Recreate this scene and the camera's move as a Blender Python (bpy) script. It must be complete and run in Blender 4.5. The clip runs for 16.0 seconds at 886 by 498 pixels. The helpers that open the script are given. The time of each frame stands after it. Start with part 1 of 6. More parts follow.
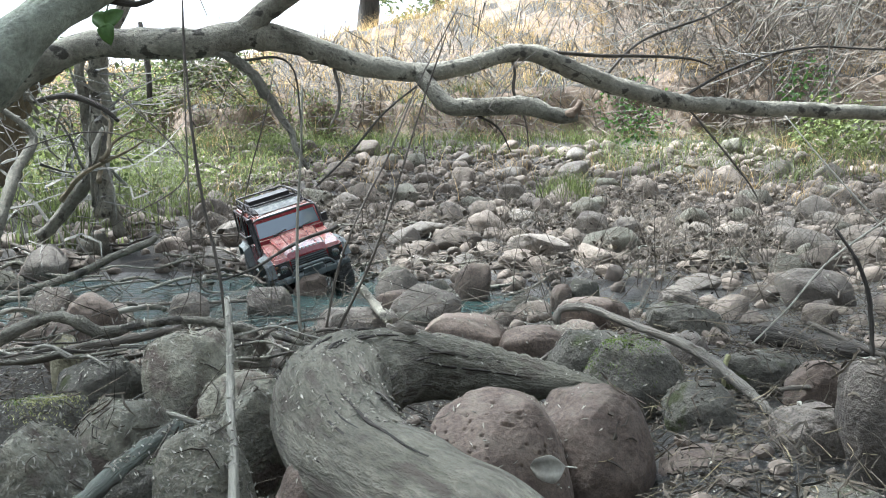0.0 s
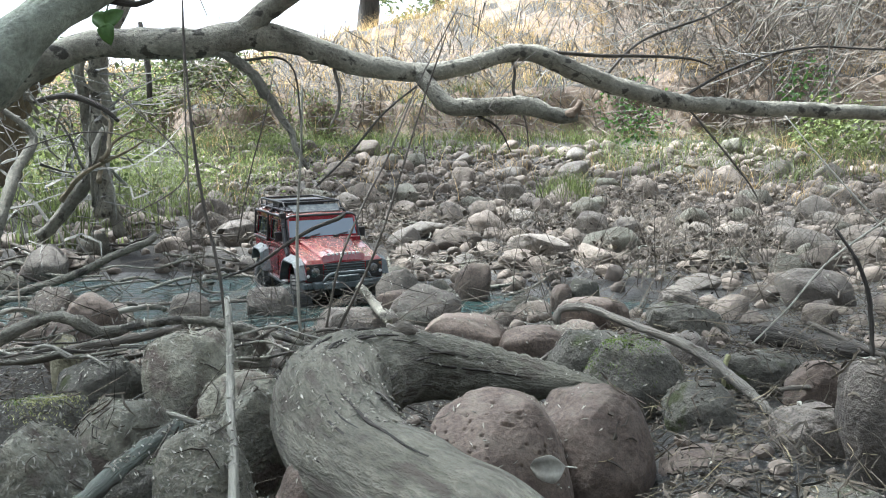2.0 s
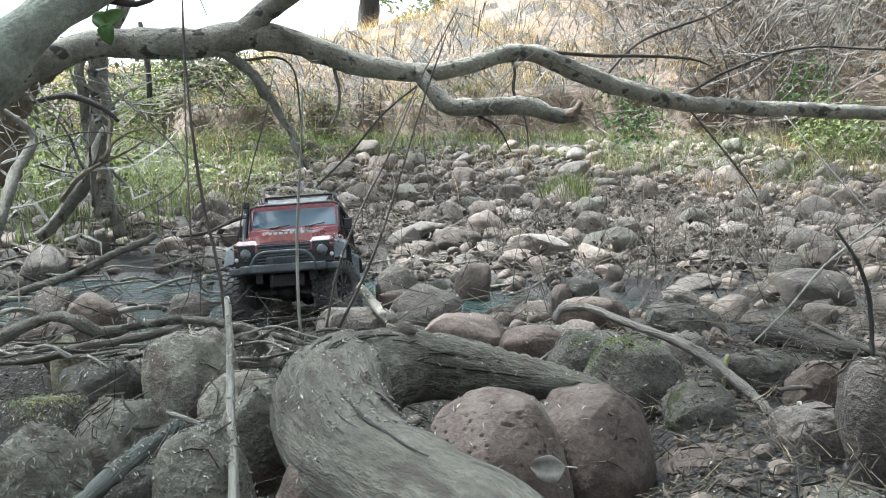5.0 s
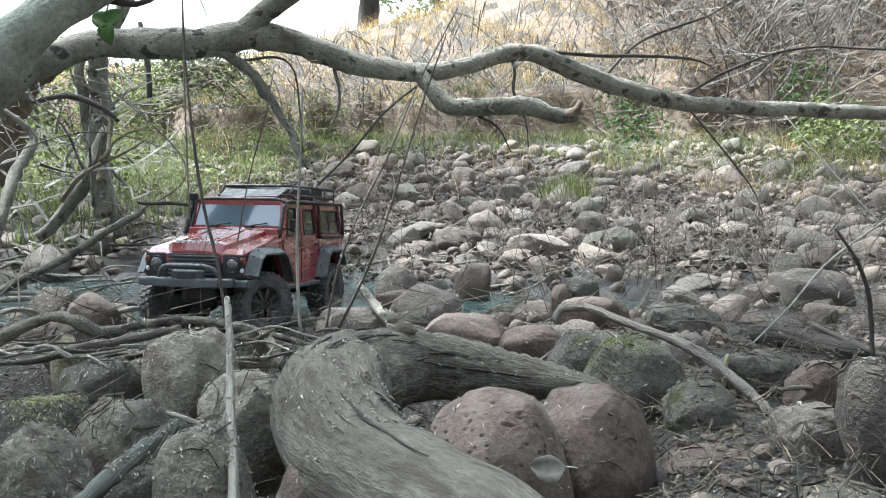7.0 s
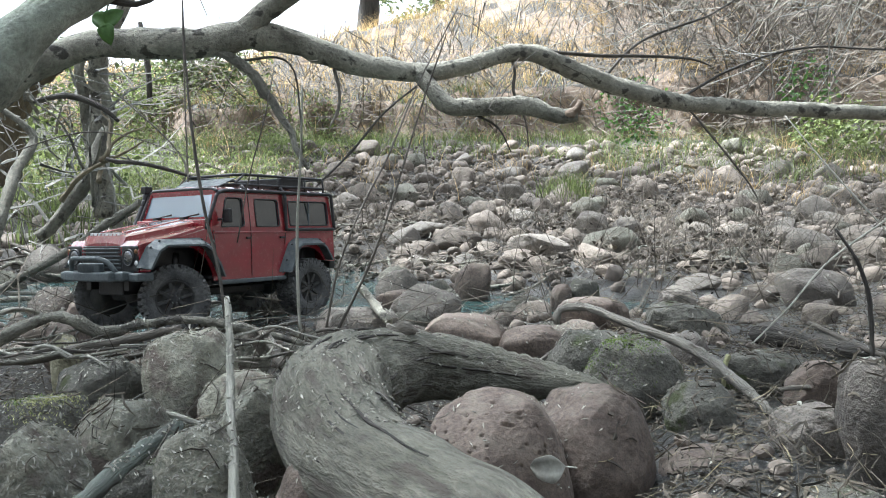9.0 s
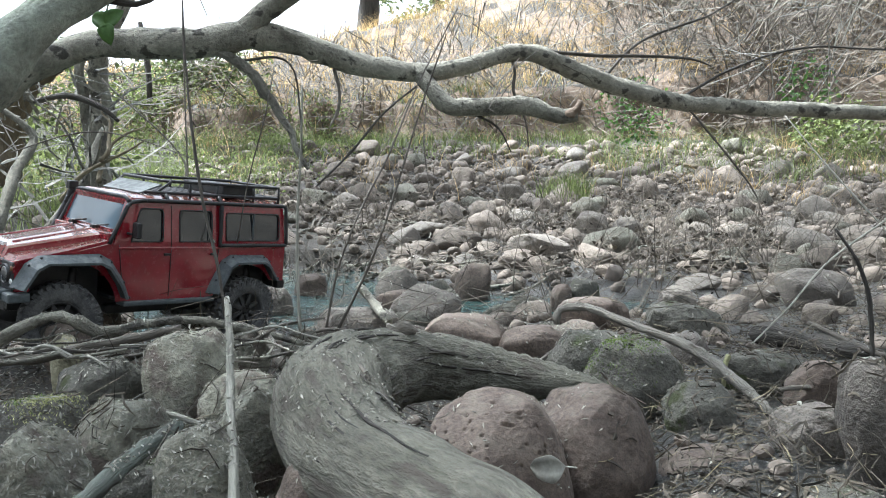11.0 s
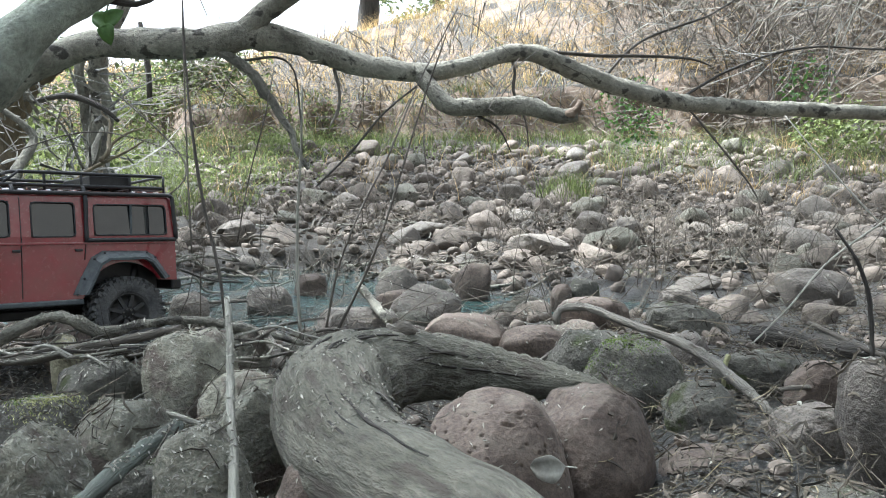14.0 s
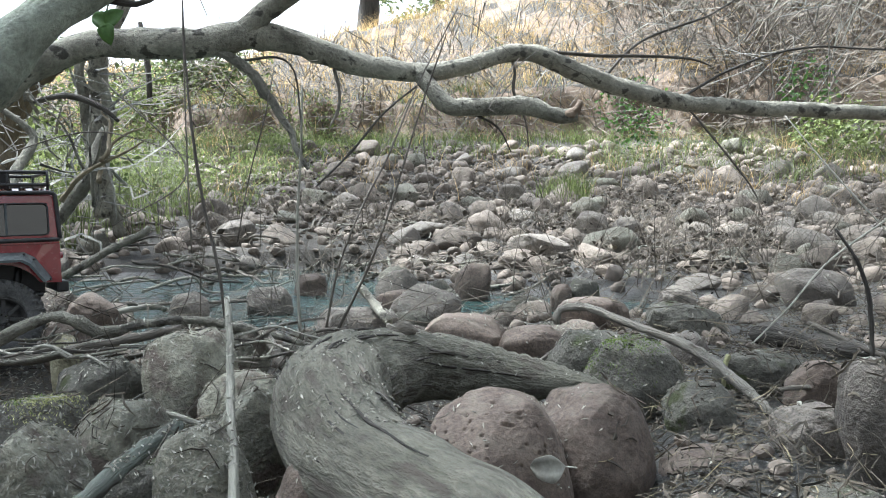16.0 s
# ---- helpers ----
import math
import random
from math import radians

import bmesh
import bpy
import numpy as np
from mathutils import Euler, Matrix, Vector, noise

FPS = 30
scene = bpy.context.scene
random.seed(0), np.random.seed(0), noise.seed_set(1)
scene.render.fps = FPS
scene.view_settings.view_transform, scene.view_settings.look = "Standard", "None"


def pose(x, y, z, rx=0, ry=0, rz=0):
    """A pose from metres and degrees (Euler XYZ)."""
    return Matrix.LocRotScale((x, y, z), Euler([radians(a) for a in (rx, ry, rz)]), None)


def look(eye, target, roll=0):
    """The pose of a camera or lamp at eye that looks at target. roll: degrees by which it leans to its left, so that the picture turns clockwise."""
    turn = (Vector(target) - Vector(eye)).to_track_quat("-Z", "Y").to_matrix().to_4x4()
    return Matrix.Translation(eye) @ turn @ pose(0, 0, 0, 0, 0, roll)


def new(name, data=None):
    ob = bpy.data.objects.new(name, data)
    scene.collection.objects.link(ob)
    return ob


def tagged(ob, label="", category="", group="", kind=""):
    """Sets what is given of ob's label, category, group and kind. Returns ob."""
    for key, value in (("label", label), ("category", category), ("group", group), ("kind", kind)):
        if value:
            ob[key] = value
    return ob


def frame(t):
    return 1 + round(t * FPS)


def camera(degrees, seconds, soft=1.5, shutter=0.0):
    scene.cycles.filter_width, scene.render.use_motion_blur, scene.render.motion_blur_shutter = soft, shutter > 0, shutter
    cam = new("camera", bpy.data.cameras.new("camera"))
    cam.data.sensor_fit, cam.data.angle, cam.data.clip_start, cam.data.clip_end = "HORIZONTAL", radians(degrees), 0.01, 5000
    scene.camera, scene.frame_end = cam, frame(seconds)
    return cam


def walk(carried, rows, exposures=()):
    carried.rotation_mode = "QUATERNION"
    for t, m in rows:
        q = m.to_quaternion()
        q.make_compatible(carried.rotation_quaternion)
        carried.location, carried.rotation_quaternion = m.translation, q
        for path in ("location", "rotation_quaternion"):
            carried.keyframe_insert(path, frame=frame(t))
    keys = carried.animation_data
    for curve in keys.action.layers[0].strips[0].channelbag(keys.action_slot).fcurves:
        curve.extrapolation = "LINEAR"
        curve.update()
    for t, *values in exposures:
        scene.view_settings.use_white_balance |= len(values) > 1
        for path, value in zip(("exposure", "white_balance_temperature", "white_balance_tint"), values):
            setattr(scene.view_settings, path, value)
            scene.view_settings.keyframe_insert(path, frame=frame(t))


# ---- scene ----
cam = camera(57.0, 16.0, soft=1.0)
walk(cam, [(0.0, pose(0, 0, 0.25, 86.4, 0, 0)), (16.0, pose(0, 0, 0.25, 86.4, 0, 0))], [(0.0, 2.17, 5520, 8), (16.0, 2.17, 5520, 8)])

# ---- light: hazy midday sky, sun high on the left, a little ahead, near creek shaded by added unseen trees
SUN_ELEVATION, SUN_AZIMUTH = radians(62), radians(298)
world = bpy.data.worlds.new("sky")
scene.world = world
world.use_nodes = True
nt = world.node_tree
sky = nt.nodes.new("ShaderNodeTexSky")
sky.sky_type, sky.sun_disc = "NISHITA", False
sky.sun_elevation, sky.sun_rotation = SUN_ELEVATION, SUN_AZIMUTH
sky.dust_density, sky.air_density, sky.ozone_density = 10.0, 1.3, 0.6
haze = nt.nodes.new("ShaderNodeHueSaturation")
haze.inputs["Saturation"].default_value, haze.inputs["Value"].default_value = 0.2, 1.2
nt.links.new(sky.outputs[0], haze.inputs["Color"])
nt.links.new(haze.outputs[0], nt.nodes["Background"].inputs[0])
nt.nodes["Background"].inputs[1].default_value = 0.06
sun = new("sun", bpy.data.lights.new("sun", "SUN"))
sun.data.energy, sun.data.angle, sun.data.color = 5.0, radians(1.3), (1.0, 0.94, 0.85)
sun_way = Vector((math.sin(SUN_AZIMUTH) * math.cos(SUN_ELEVATION), math.cos(SUN_AZIMUTH) * math.cos(SUN_ELEVATION), math.sin(SUN_ELEVATION)))
sun.matrix_world = look(sun_way * 30, (0, 0, 0))


# ---- materials
def material(name, low, high, size=8.0, rough=0.85, bump=0.3, grain=60.0, metal=0.0, vary=0.25, dust_lit=None, dust_lit_amount=0.5,
             stretch=(1, 1, 1), coat=0.0, patch=None, patch_amount=0.45, patch_size=6.0, island=False, along=False, depth=1.0, thin=False):
    """Two colours mixed by coarse noise, finer grain over it, optional dusty and painted-lit upward faces and optional
    patches (moss, stain).
    """
    m = bpy.data.materials.new(name)
    m.use_nodes = True
    t = m.node_tree
    n, l = t.nodes, t.links
    bsdf = n["Principled BSDF"]
    tc = n.new("ShaderNodeTexCoord")
    mp = n.new("ShaderNodeMapping")
    mp.inputs["Scale"].default_value = stretch
    if along:
        at = n.new("ShaderNodeAttribute")
        at.attribute_name = "grain"
        l.new(at.outputs["Vector"], mp.inputs["Vector"])
    else:
        l.new(tc.outputs["Object"], mp.inputs["Vector"])
    info = n.new("ShaderNodeNewGeometry") if island else n.new("ShaderNodeObjectInfo")
    rnd = info.outputs["Random Per Island"] if island else info.outputs["Random"]
    off = n.new("ShaderNodeVectorMath")
    off.operation = "MULTIPLY_ADD"
    l.new(rnd, off.inputs[0])
    off.inputs[1].default_value = (17.0, 11.0, 5.0)
    l.new(mp.outputs[0], off.inputs[2])

    def tex(scale, detail=6.0, roughness=0.6):
        x = n.new("ShaderNodeTexNoise")
        x.inputs["Scale"].default_value, x.inputs["Detail"].default_value, x.inputs["Roughness"].default_value = scale, detail, roughness
        l.new(off.outputs[0], x.inputs["Vector"])
        return x.outputs["Fac"]

    def ramp(fac, a, b):
        r = n.new("ShaderNodeMapRange")
        r.inputs["From Min"].default_value, r.inputs["From Max"].default_value = a, b
        l.new(fac, r.inputs["Value"])
        return r.outputs[0]

    def mix(fac, a, b, kind="MIX"):
        x = n.new("ShaderNodeMix")
        x.data_type, x.blend_type = "RGBA", kind
        for sock, v in ((x.inputs[0], fac), (x.inputs[6], a), (x.inputs[7], b)):
            if isinstance(v, bpy.types.NodeSocket):
                l.new(v, sock)
            elif isinstance(v, (int, float)):
                sock.default_value = v
            else:
                sock.default_value = (*v, 1)
        return x.outputs[2]

    coarse, fine = tex(size), tex(grain, 4.0, 0.7)
    col = mix(ramp(coarse, 0.3, 0.7), low, high)
    col = mix(ramp(fine, 0.25, 0.75), mix(1.0, col, [1 - 0.42 * depth] * 3, "MULTIPLY"), mix(1.0, col, [1 + 0.36 * depth] * 3, "MULTIPLY"))
    hsv = n.new("ShaderNodeHueSaturation")
    l.new(col, hsv.inputs["Color"])
    val = n.new("ShaderNodeMapRange")
    val.inputs["To Min"].default_value, val.inputs["To Max"].default_value = 1 - vary, 1 + vary
    l.new(rnd, val.inputs["Value"])
    l.new(val.outputs[0], hsv.inputs["Value"])
    col = hsv.outputs[0]
    if patch:
        col = mix(ramp(tex(patch_size, 5.0), 0.72 - patch_amount * 0.4, 0.8 - patch_amount * 0.4), col, patch)
    if dust_lit:
        geo = n.new("ShaderNodeNewGeometry")
        sep = n.new("ShaderNodeSeparateXYZ")
        l.new(geo.outputs["Normal"], sep.inputs[0])
        up = ramp(sep.outputs["Z"], 0.0, 0.9)
        mul = n.new("ShaderNodeMath")
        mul.operation = "MULTIPLY"
        l.new(up, mul.inputs[0])
        l.new(ramp(tex(size * 2.3), 0.62 - dust_lit_amount * 0.4, 0.75), mul.inputs[1])
        col = mix(mul.outputs[0], col, dust_lit)
    l.new(col, bsdf.inputs["Base Color"])
    bsdf.inputs["Metallic"].default_value = metal
    rr = n.new("ShaderNodeMapRange")
    rr.inputs["To Min"].default_value, rr.inputs["To Max"].default_value = max(0.03, rough - 0.12), min(1, rough + 0.12)
    l.new(fine, rr.inputs["Value"])
    l.new(rr.outputs[0], bsdf.inputs["Roughness"])
    bsdf.inputs["Coat Weight"].default_value, bsdf.inputs["Coat Roughness"].default_value = coat, 0.04
    if coat:
        bsdf.inputs["Coat IOR"].default_value = 1.7
    if bump:
        b = n.new("ShaderNodeBump")
        b.inputs["Strength"].default_value, b.inputs["Distance"].default_value = bump, 0.01
        add = n.new("ShaderNodeMath")
        l.new(fine, add.inputs[0])
        l.new(coarse, add.inputs[1])
        l.new(add.outputs[0], b.inputs["Height"])
        l.new(b.outputs[0], bsdf.inputs["Normal"])
    if thin:
        tr, ms = n.new("ShaderNodeBsdfTranslucent"), n.new("ShaderNodeMixShader")
        l.new(col, tr.inputs["Color"])
        ms.inputs[0].default_value = 0.4
        l.new(bsdf.outputs[0], ms.inputs[1])
        l.new(tr.outputs[0], ms.inputs[2])
        l.new(ms.outputs[0], n["Material Output"].inputs["Surface"])
    return m


DUST = (0.285, 0.288, 0.23)
M = dict(
    ground=material("silt", (0.022, 0.020, 0.016), (0.064, 0.058, 0.046), 5.0, 0.95, 1.0, 120, patch=(0.112, 0.104, 0.083), patch_amount=0.3, patch_size=9.0),
    # stone to boulder_red: dusty upward tone also paints in their lit tops
    stone=material("river_stone", (0.108, 0.091, 0.072), (0.228, 0.193, 0.154), 3.0, 0.85, 0.7, 14, vary=0.45, dust_lit=(0.262, 0.224, 0.172), dust_lit_amount=0.3),
    stone_pale=material("pale_lichened_stone", (0.24, 0.225, 0.14), (0.42, 0.40, 0.27), 18.0, 0.9, 0.8, 140, vary=0.1, patch=(0.13, 0.12, 0.08), patch_amount=0.4, patch_size=30.0),
    stone_red=material("red_stone", (0.134, 0.119, 0.099), (0.224, 0.201, 0.167), 3.0, 0.85, 0.7, 14, vary=0.2, dust_lit=(0.270, 0.257, 0.217), dust_lit_amount=0.4),
    boulder=material("boulder_stone", (0.105, 0.093, 0.077), (0.197, 0.175, 0.144), 16.0, 0.85, 0.8, 150, vary=0.25, dust_lit=(0.229, 0.206, 0.169), dust_lit_amount=0.4, depth=1.4),
    boulder_red=material("reddish_boulder", (0.088, 0.066, 0.051), (0.158, 0.124, 0.096), 16.0, 0.8, 0.4, 170, vary=0.1, dust_lit=(0.185, 0.157, 0.122), dust_lit_amount=0.35, depth=1.4),
    stone_dusty=material("silt_covered_stone", (0.125, 0.118, 0.088), (0.252, 0.244, 0.182), 18.0, 0.95, 1.0, 160, vary=0.15, dust_lit=DUST, dust_lit_amount=0.7, patch=(0.119, 0.096, 0.075), patch_amount=0.5, patch_size=28.0, depth=1.5),
    stone_moss=material("mossy_stone", (0.078, 0.076, 0.060), (0.158, 0.150, 0.122), 18.0, 0.9, 1.0, 140, vary=0.15, patch=(0.059, 0.071, 0.025), patch_amount=0.4, patch_size=22.0),
    stone_heap=material("stone_heap", (0.095, 0.080, 0.063), (0.215, 0.180, 0.143), 9.0, 0.85, 0.5, 60, vary=0.5, island=True),
    driftwood=material("driftwood", (0.105, 0.100, 0.075), (0.242, 0.237, 0.182), 55.0, 0.95, 1.0, 260, vary=0.0, depth=1.0, along=True, patch=(0.105, 0.094, 0.072), patch_amount=0.4, patch_size=50.0, stretch=(1, 1, 2.2)),
    bark=material("grey_bark", (0.094, 0.089, 0.068), (0.345, 0.334, 0.268), 13.0, 0.9, 0.9, 120, vary=0.2, stretch=(1, 1, 6), along=True, patch=(0.062, 0.058, 0.047), patch_amount=0.42, patch_size=26.0),
    bark_smooth=material("smooth_green_grey_bark", (0.103, 0.113, 0.089), (0.398, 0.436, 0.351), 13.0, 0.9, 0.9, 120, vary=0.2, stretch=(1, 1, 6), along=True, patch=(0.069, 0.071, 0.053), patch_amount=0.2, patch_size=26.0),
    bark_dark=material("dark_bark", (0.034, 0.031, 0.025), (0.102, 0.093, 0.078), 30.0, 0.9, 0.9, 120, vary=0.3, along=True),
    # yellow-brown bark with sunlight put into its colour
    bark_yellow=material("lit_bark", (0.10, 0.08, 0.05), (0.24, 0.205, 0.13), 20.0, 0.9, 0.9, 100, vary=0.1, along=True),
    stick_green=material("grey_green_stick", (0.065, 0.075, 0.060), (0.175, 0.195, 0.160), 40.0, 0.85, 0.8, 200, vary=0.1, along=True, patch=(0.05, 0.045, 0.035), patch_amount=0.35, patch_size=50.0),
    twig_lichen=material("lichened_twig", (0.16, 0.16, 0.08), (0.34, 0.34, 0.17), 60.0, 0.9, 0.8, 200, vary=0.1, along=True),
    stick_grey=material("grey_brown_stick", (0.080, 0.074, 0.060), (0.205, 0.192, 0.158), 45.0, 0.85, 0.8, 200, vary=0.1, along=True, patch=(0.05, 0.042, 0.03), patch_amount=0.35, patch_size=50.0),
    twig=material("dry_twig", (0.064, 0.056, 0.044), (0.162, 0.146, 0.119), 60.0, 0.9, 0.6, 260, vary=0.35, along=True),
    twig_pale=material("bleached_stick", (0.205, 0.201, 0.164), (0.361, 0.353, 0.295), 50.0, 0.9, 0.6, 260, vary=0.1, along=True, patch=(0.131, 0.123, 0.090), patch_amount=0.35, patch_size=60.0),
    twig_heap=material("twig_heap", (0.064, 0.055, 0.043), (0.188, 0.161, 0.125), 20.0, 0.9, 0.0, 100, vary=0.6, island=True),
    twig_grey=material("grey_twigs", (0.124, 0.123, 0.103), (0.298, 0.294, 0.256), 25.0, 0.9, 0.0, 100, vary=0.5, island=True),
    chip=material("leaf_litter", (0.194, 0.184, 0.145), (0.397, 0.388, 0.330), 20.0, 0.9, 0.0, 100, vary=0.4, island=True),
    straw=material("broken_straw", (0.136, 0.115, 0.064), (0.306, 0.264, 0.162), 20.0, 0.9, 0.0, 100, vary=0.5, island=True),
    litter=material("dark_litter", (0.030, 0.026, 0.019), (0.135, 0.115, 0.083), 20.0, 0.9, 0.0, 100, vary=0.6, island=True),
    moss=material("bright_moss", (0.08, 0.13, 0.02), (0.18, 0.25, 0.05), 30.0, 0.8, 0.0, 100, vary=0.4, island=True),
    lichen=material("yellow_lichen", (0.3, 0.31, 0.12), (0.48, 0.48, 0.24), 30.0, 0.8, 0.0, 100, vary=0.3, island=True),
    grass=material("green_grass", (0.084, 0.118, 0.034), (0.224, 0.263, 0.095), 3.0, 0.7, 0.0, 40, vary=0.5, island=True, thin=True),
    grass_dry=material("dry_grass", (0.335, 0.240, 0.105), (0.60, 0.45, 0.22), 3.0, 0.8, 0.0, 40, vary=0.4, island=True, thin=True),
    leaf=material("green_leaf", (0.056, 0.120, 0.024), (0.128, 0.240, 0.056), 5.0, 0.5, 0.0, 60, vary=0.35, island=True, thin=True),
    leaf_olive=material("olive_leaf", (0.068, 0.095, 0.034), (0.189, 0.223, 0.095), 5.0, 0.6, 0.0, 60, vary=0.5, island=True, thin=True),
    mud=material("wet_mud", (0.014, 0.014, 0.011), (0.040, 0.038, 0.030), 14.0, 0.35, 0.8, 90, vary=0.0),
    earth=material("bank_earth", (0.085, 0.062, 0.044), (0.215, 0.165, 0.118), 4.0, 0.95, 1.0, 30),
    # dusty upward tone also stands in for sunlight and sky sheen on the hood
    paint=material("red_paint", (0.19, 0.006, 0.014), (0.25, 0.009, 0.02), 25.0, 0.25, 0.0, 150, vary=0.0, depth=0.25, coat=1.0, dust_lit=(0.36, 0.235, 0.175), dust_lit_amount=1.0),
    grey=material("grey_plastic", (0.061, 0.074, 0.077), (0.102, 0.120, 0.122), 40.0, 0.6, 0.1, 200, vary=0.0, dust_lit=(0.214, 0.229, 0.215), dust_lit_amount=0.5),
    black=material("black_plastic", (0.010, 0.010, 0.011), (0.025, 0.025, 0.025), 40.0, 0.45, 0.1, 200, vary=0.0, dust_lit=(0.10, 0.098, 0.09), dust_lit_amount=0.5),
    tyre=material("muddy_rubber", (0.042, 0.043, 0.044), (0.150, 0.150, 0.142), 45.0, 0.85, 0.4, 200, vary=0.0, dust_lit=(0.196, 0.187, 0.161), dust_lit_amount=0.6),
    rim=material("dark_rim", (0.03, 0.03, 0.03), (0.06, 0.06, 0.055), 30.0, 0.5, 0.1, 150, vary=0.0, dust_lit=(0.15, 0.14, 0.12), dust_lit_amount=0.5),
    white=material("white_print", (0.7, 0.7, 0.68), (0.8, 0.8, 0.78), 30.0, 0.5, 0.0, 150, vary=0.0),
    chrome=material("lamp_reflector", (0.156, 0.162, 0.162), (0.216, 0.222, 0.222), 30.0, 0.25, 0.0, 150, metal=0.9, vary=0.0),
    amber=material("amber_lens", (0.154, 0.070, 0.028), (0.196, 0.091, 0.035), 30.0, 0.3, 0.0, 150, vary=0.0),
)


def glass_material(name, colour, rough, ior=1.45, transmission=1.0):
    m = bpy.data.materials.new(name)
    m.use_nodes = True
    b = m.node_tree.nodes["Principled BSDF"]
    b.inputs["Base Color"].default_value = (*colour, 1)
    b.inputs["Roughness"].default_value, b.inputs["IOR"].default_value = rough, ior
    b.inputs["Transmission Weight"].default_value = transmission
    return m


M["window"] = glass_material("tinted_window", (0.014, 0.018, 0.02), 0.03, 1.95, 0.0)
# bluish base colour stands in for the sky mirrored in the windshield
M["screen"] = glass_material("sky_tinted_windshield", (0.10, 0.155, 0.20), 0.05, 2.7, 0.0)


def water_material():
    m = bpy.data.materials.new("creek_water")
    m.use_nodes = True
    n, l = m.node_tree.nodes, m.node_tree.links
    b = n["Principled BSDF"]
    b.inputs["Base Color"].default_value = (0.028, 0.062, 0.056, 1)
    b.inputs["Roughness"].default_value, b.inputs["IOR"].default_value = 0.03, 1.33
    b.inputs["Specular IOR Level"].default_value = 0.7
    tc, ns, bp = n.new("ShaderNodeTexCoord"), n.new("ShaderNodeTexNoise"), n.new("ShaderNodeBump")
    ns.inputs["Scale"].default_value, ns.inputs["Detail"].default_value = 30, 6
    bp.inputs["Strength"].default_value, bp.inputs["Distance"].default_value = 1.0, 0.03
    l.new(tc.outputs["Object"], ns.inputs["Vector"])
    l.new(ns.outputs["Fac"], bp.inputs["Height"])
    l.new(bp.outputs[0], b.inputs["Normal"])
    return m


M["water"] = water_material()


def haze_material():
    m = bpy.data.materials.new("hazy_sky")
    m.use_nodes = True
    b = m.node_tree.nodes["Principled BSDF"]
    b.inputs["Base Color"].default_value = (0.8, 0.8, 0.8, 1)
    b.inputs["Emission Color"].default_value, b.inputs["Emission Strength"].default_value = (1.0, 0.99, 0.97, 1), 0.42
    return m


M["haze"] = haze_material()


# ---- builders
def mesh_object(name, verts, faces, mat, parent=None, smooth=True, label="", category="", group="", kind=""):
    me = bpy.data.meshes.new(name)
    me.from_pydata([tuple(v) for v in verts], [], faces)
    me.materials.append(mat)
    if smooth:
        me.polygons.foreach_set("use_smooth", [True] * len(me.polygons))
    me.update()
    if isinstance(verts, Grained):
        me.attributes.new("grain", "FLOAT_VECTOR", "POINT").data.foreach_set("vector", [v for g in verts.grain for v in g])
    ob = new(name, me)
    if parent:
        ob.parent = parent
    return tagged(ob, label, category, group, kind)


def part(name, bm, mat, parent, label="", smooth=False):
    me = bpy.data.meshes.new(name)
    bmesh.ops.recalc_face_normals(bm, faces=bm.faces)
    bm.to_mesh(me)
    bm.free()
    me.materials.append(mat)
    if smooth:
        me.polygons.foreach_set("use_smooth", [True] * len(me.polygons))
    ob = new(name, me)
    ob.parent = parent
    return tagged(ob, label)


def spline(points, step):
    """Catmull-Rom through (x, y, z, r) points, with a sample about every step metres."""
    p = np.array(points, float)
    p = np.vstack([2 * p[0] - p[1], p, 2 * p[-1] - p[-2]])
    out = []
    for i in range(1, len(p) - 2):
        k = max(2, int(np.linalg.norm(p[i + 1, :3] - p[i, :3]) / step))
        for j in range(k):
            t = j / k
            out.append(0.5 * (2 * p[i] + (p[i + 1] - p[i - 1]) * t + (2 * p[i - 1] - 5 * p[i] + 4 * p[i + 1] - p[i + 2]) * t * t
                              + (3 * p[i] - p[i - 1] - 3 * p[i + 1] + p[i + 2]) * t ** 3))
    out.append(p[-2])
    out = np.array(out)
    out[:, 3] = np.maximum(out[:, 3], 0.0006)
    return out


class Grained(list):
    """Vertices of a limb; grain holds the coordinates along and around it."""


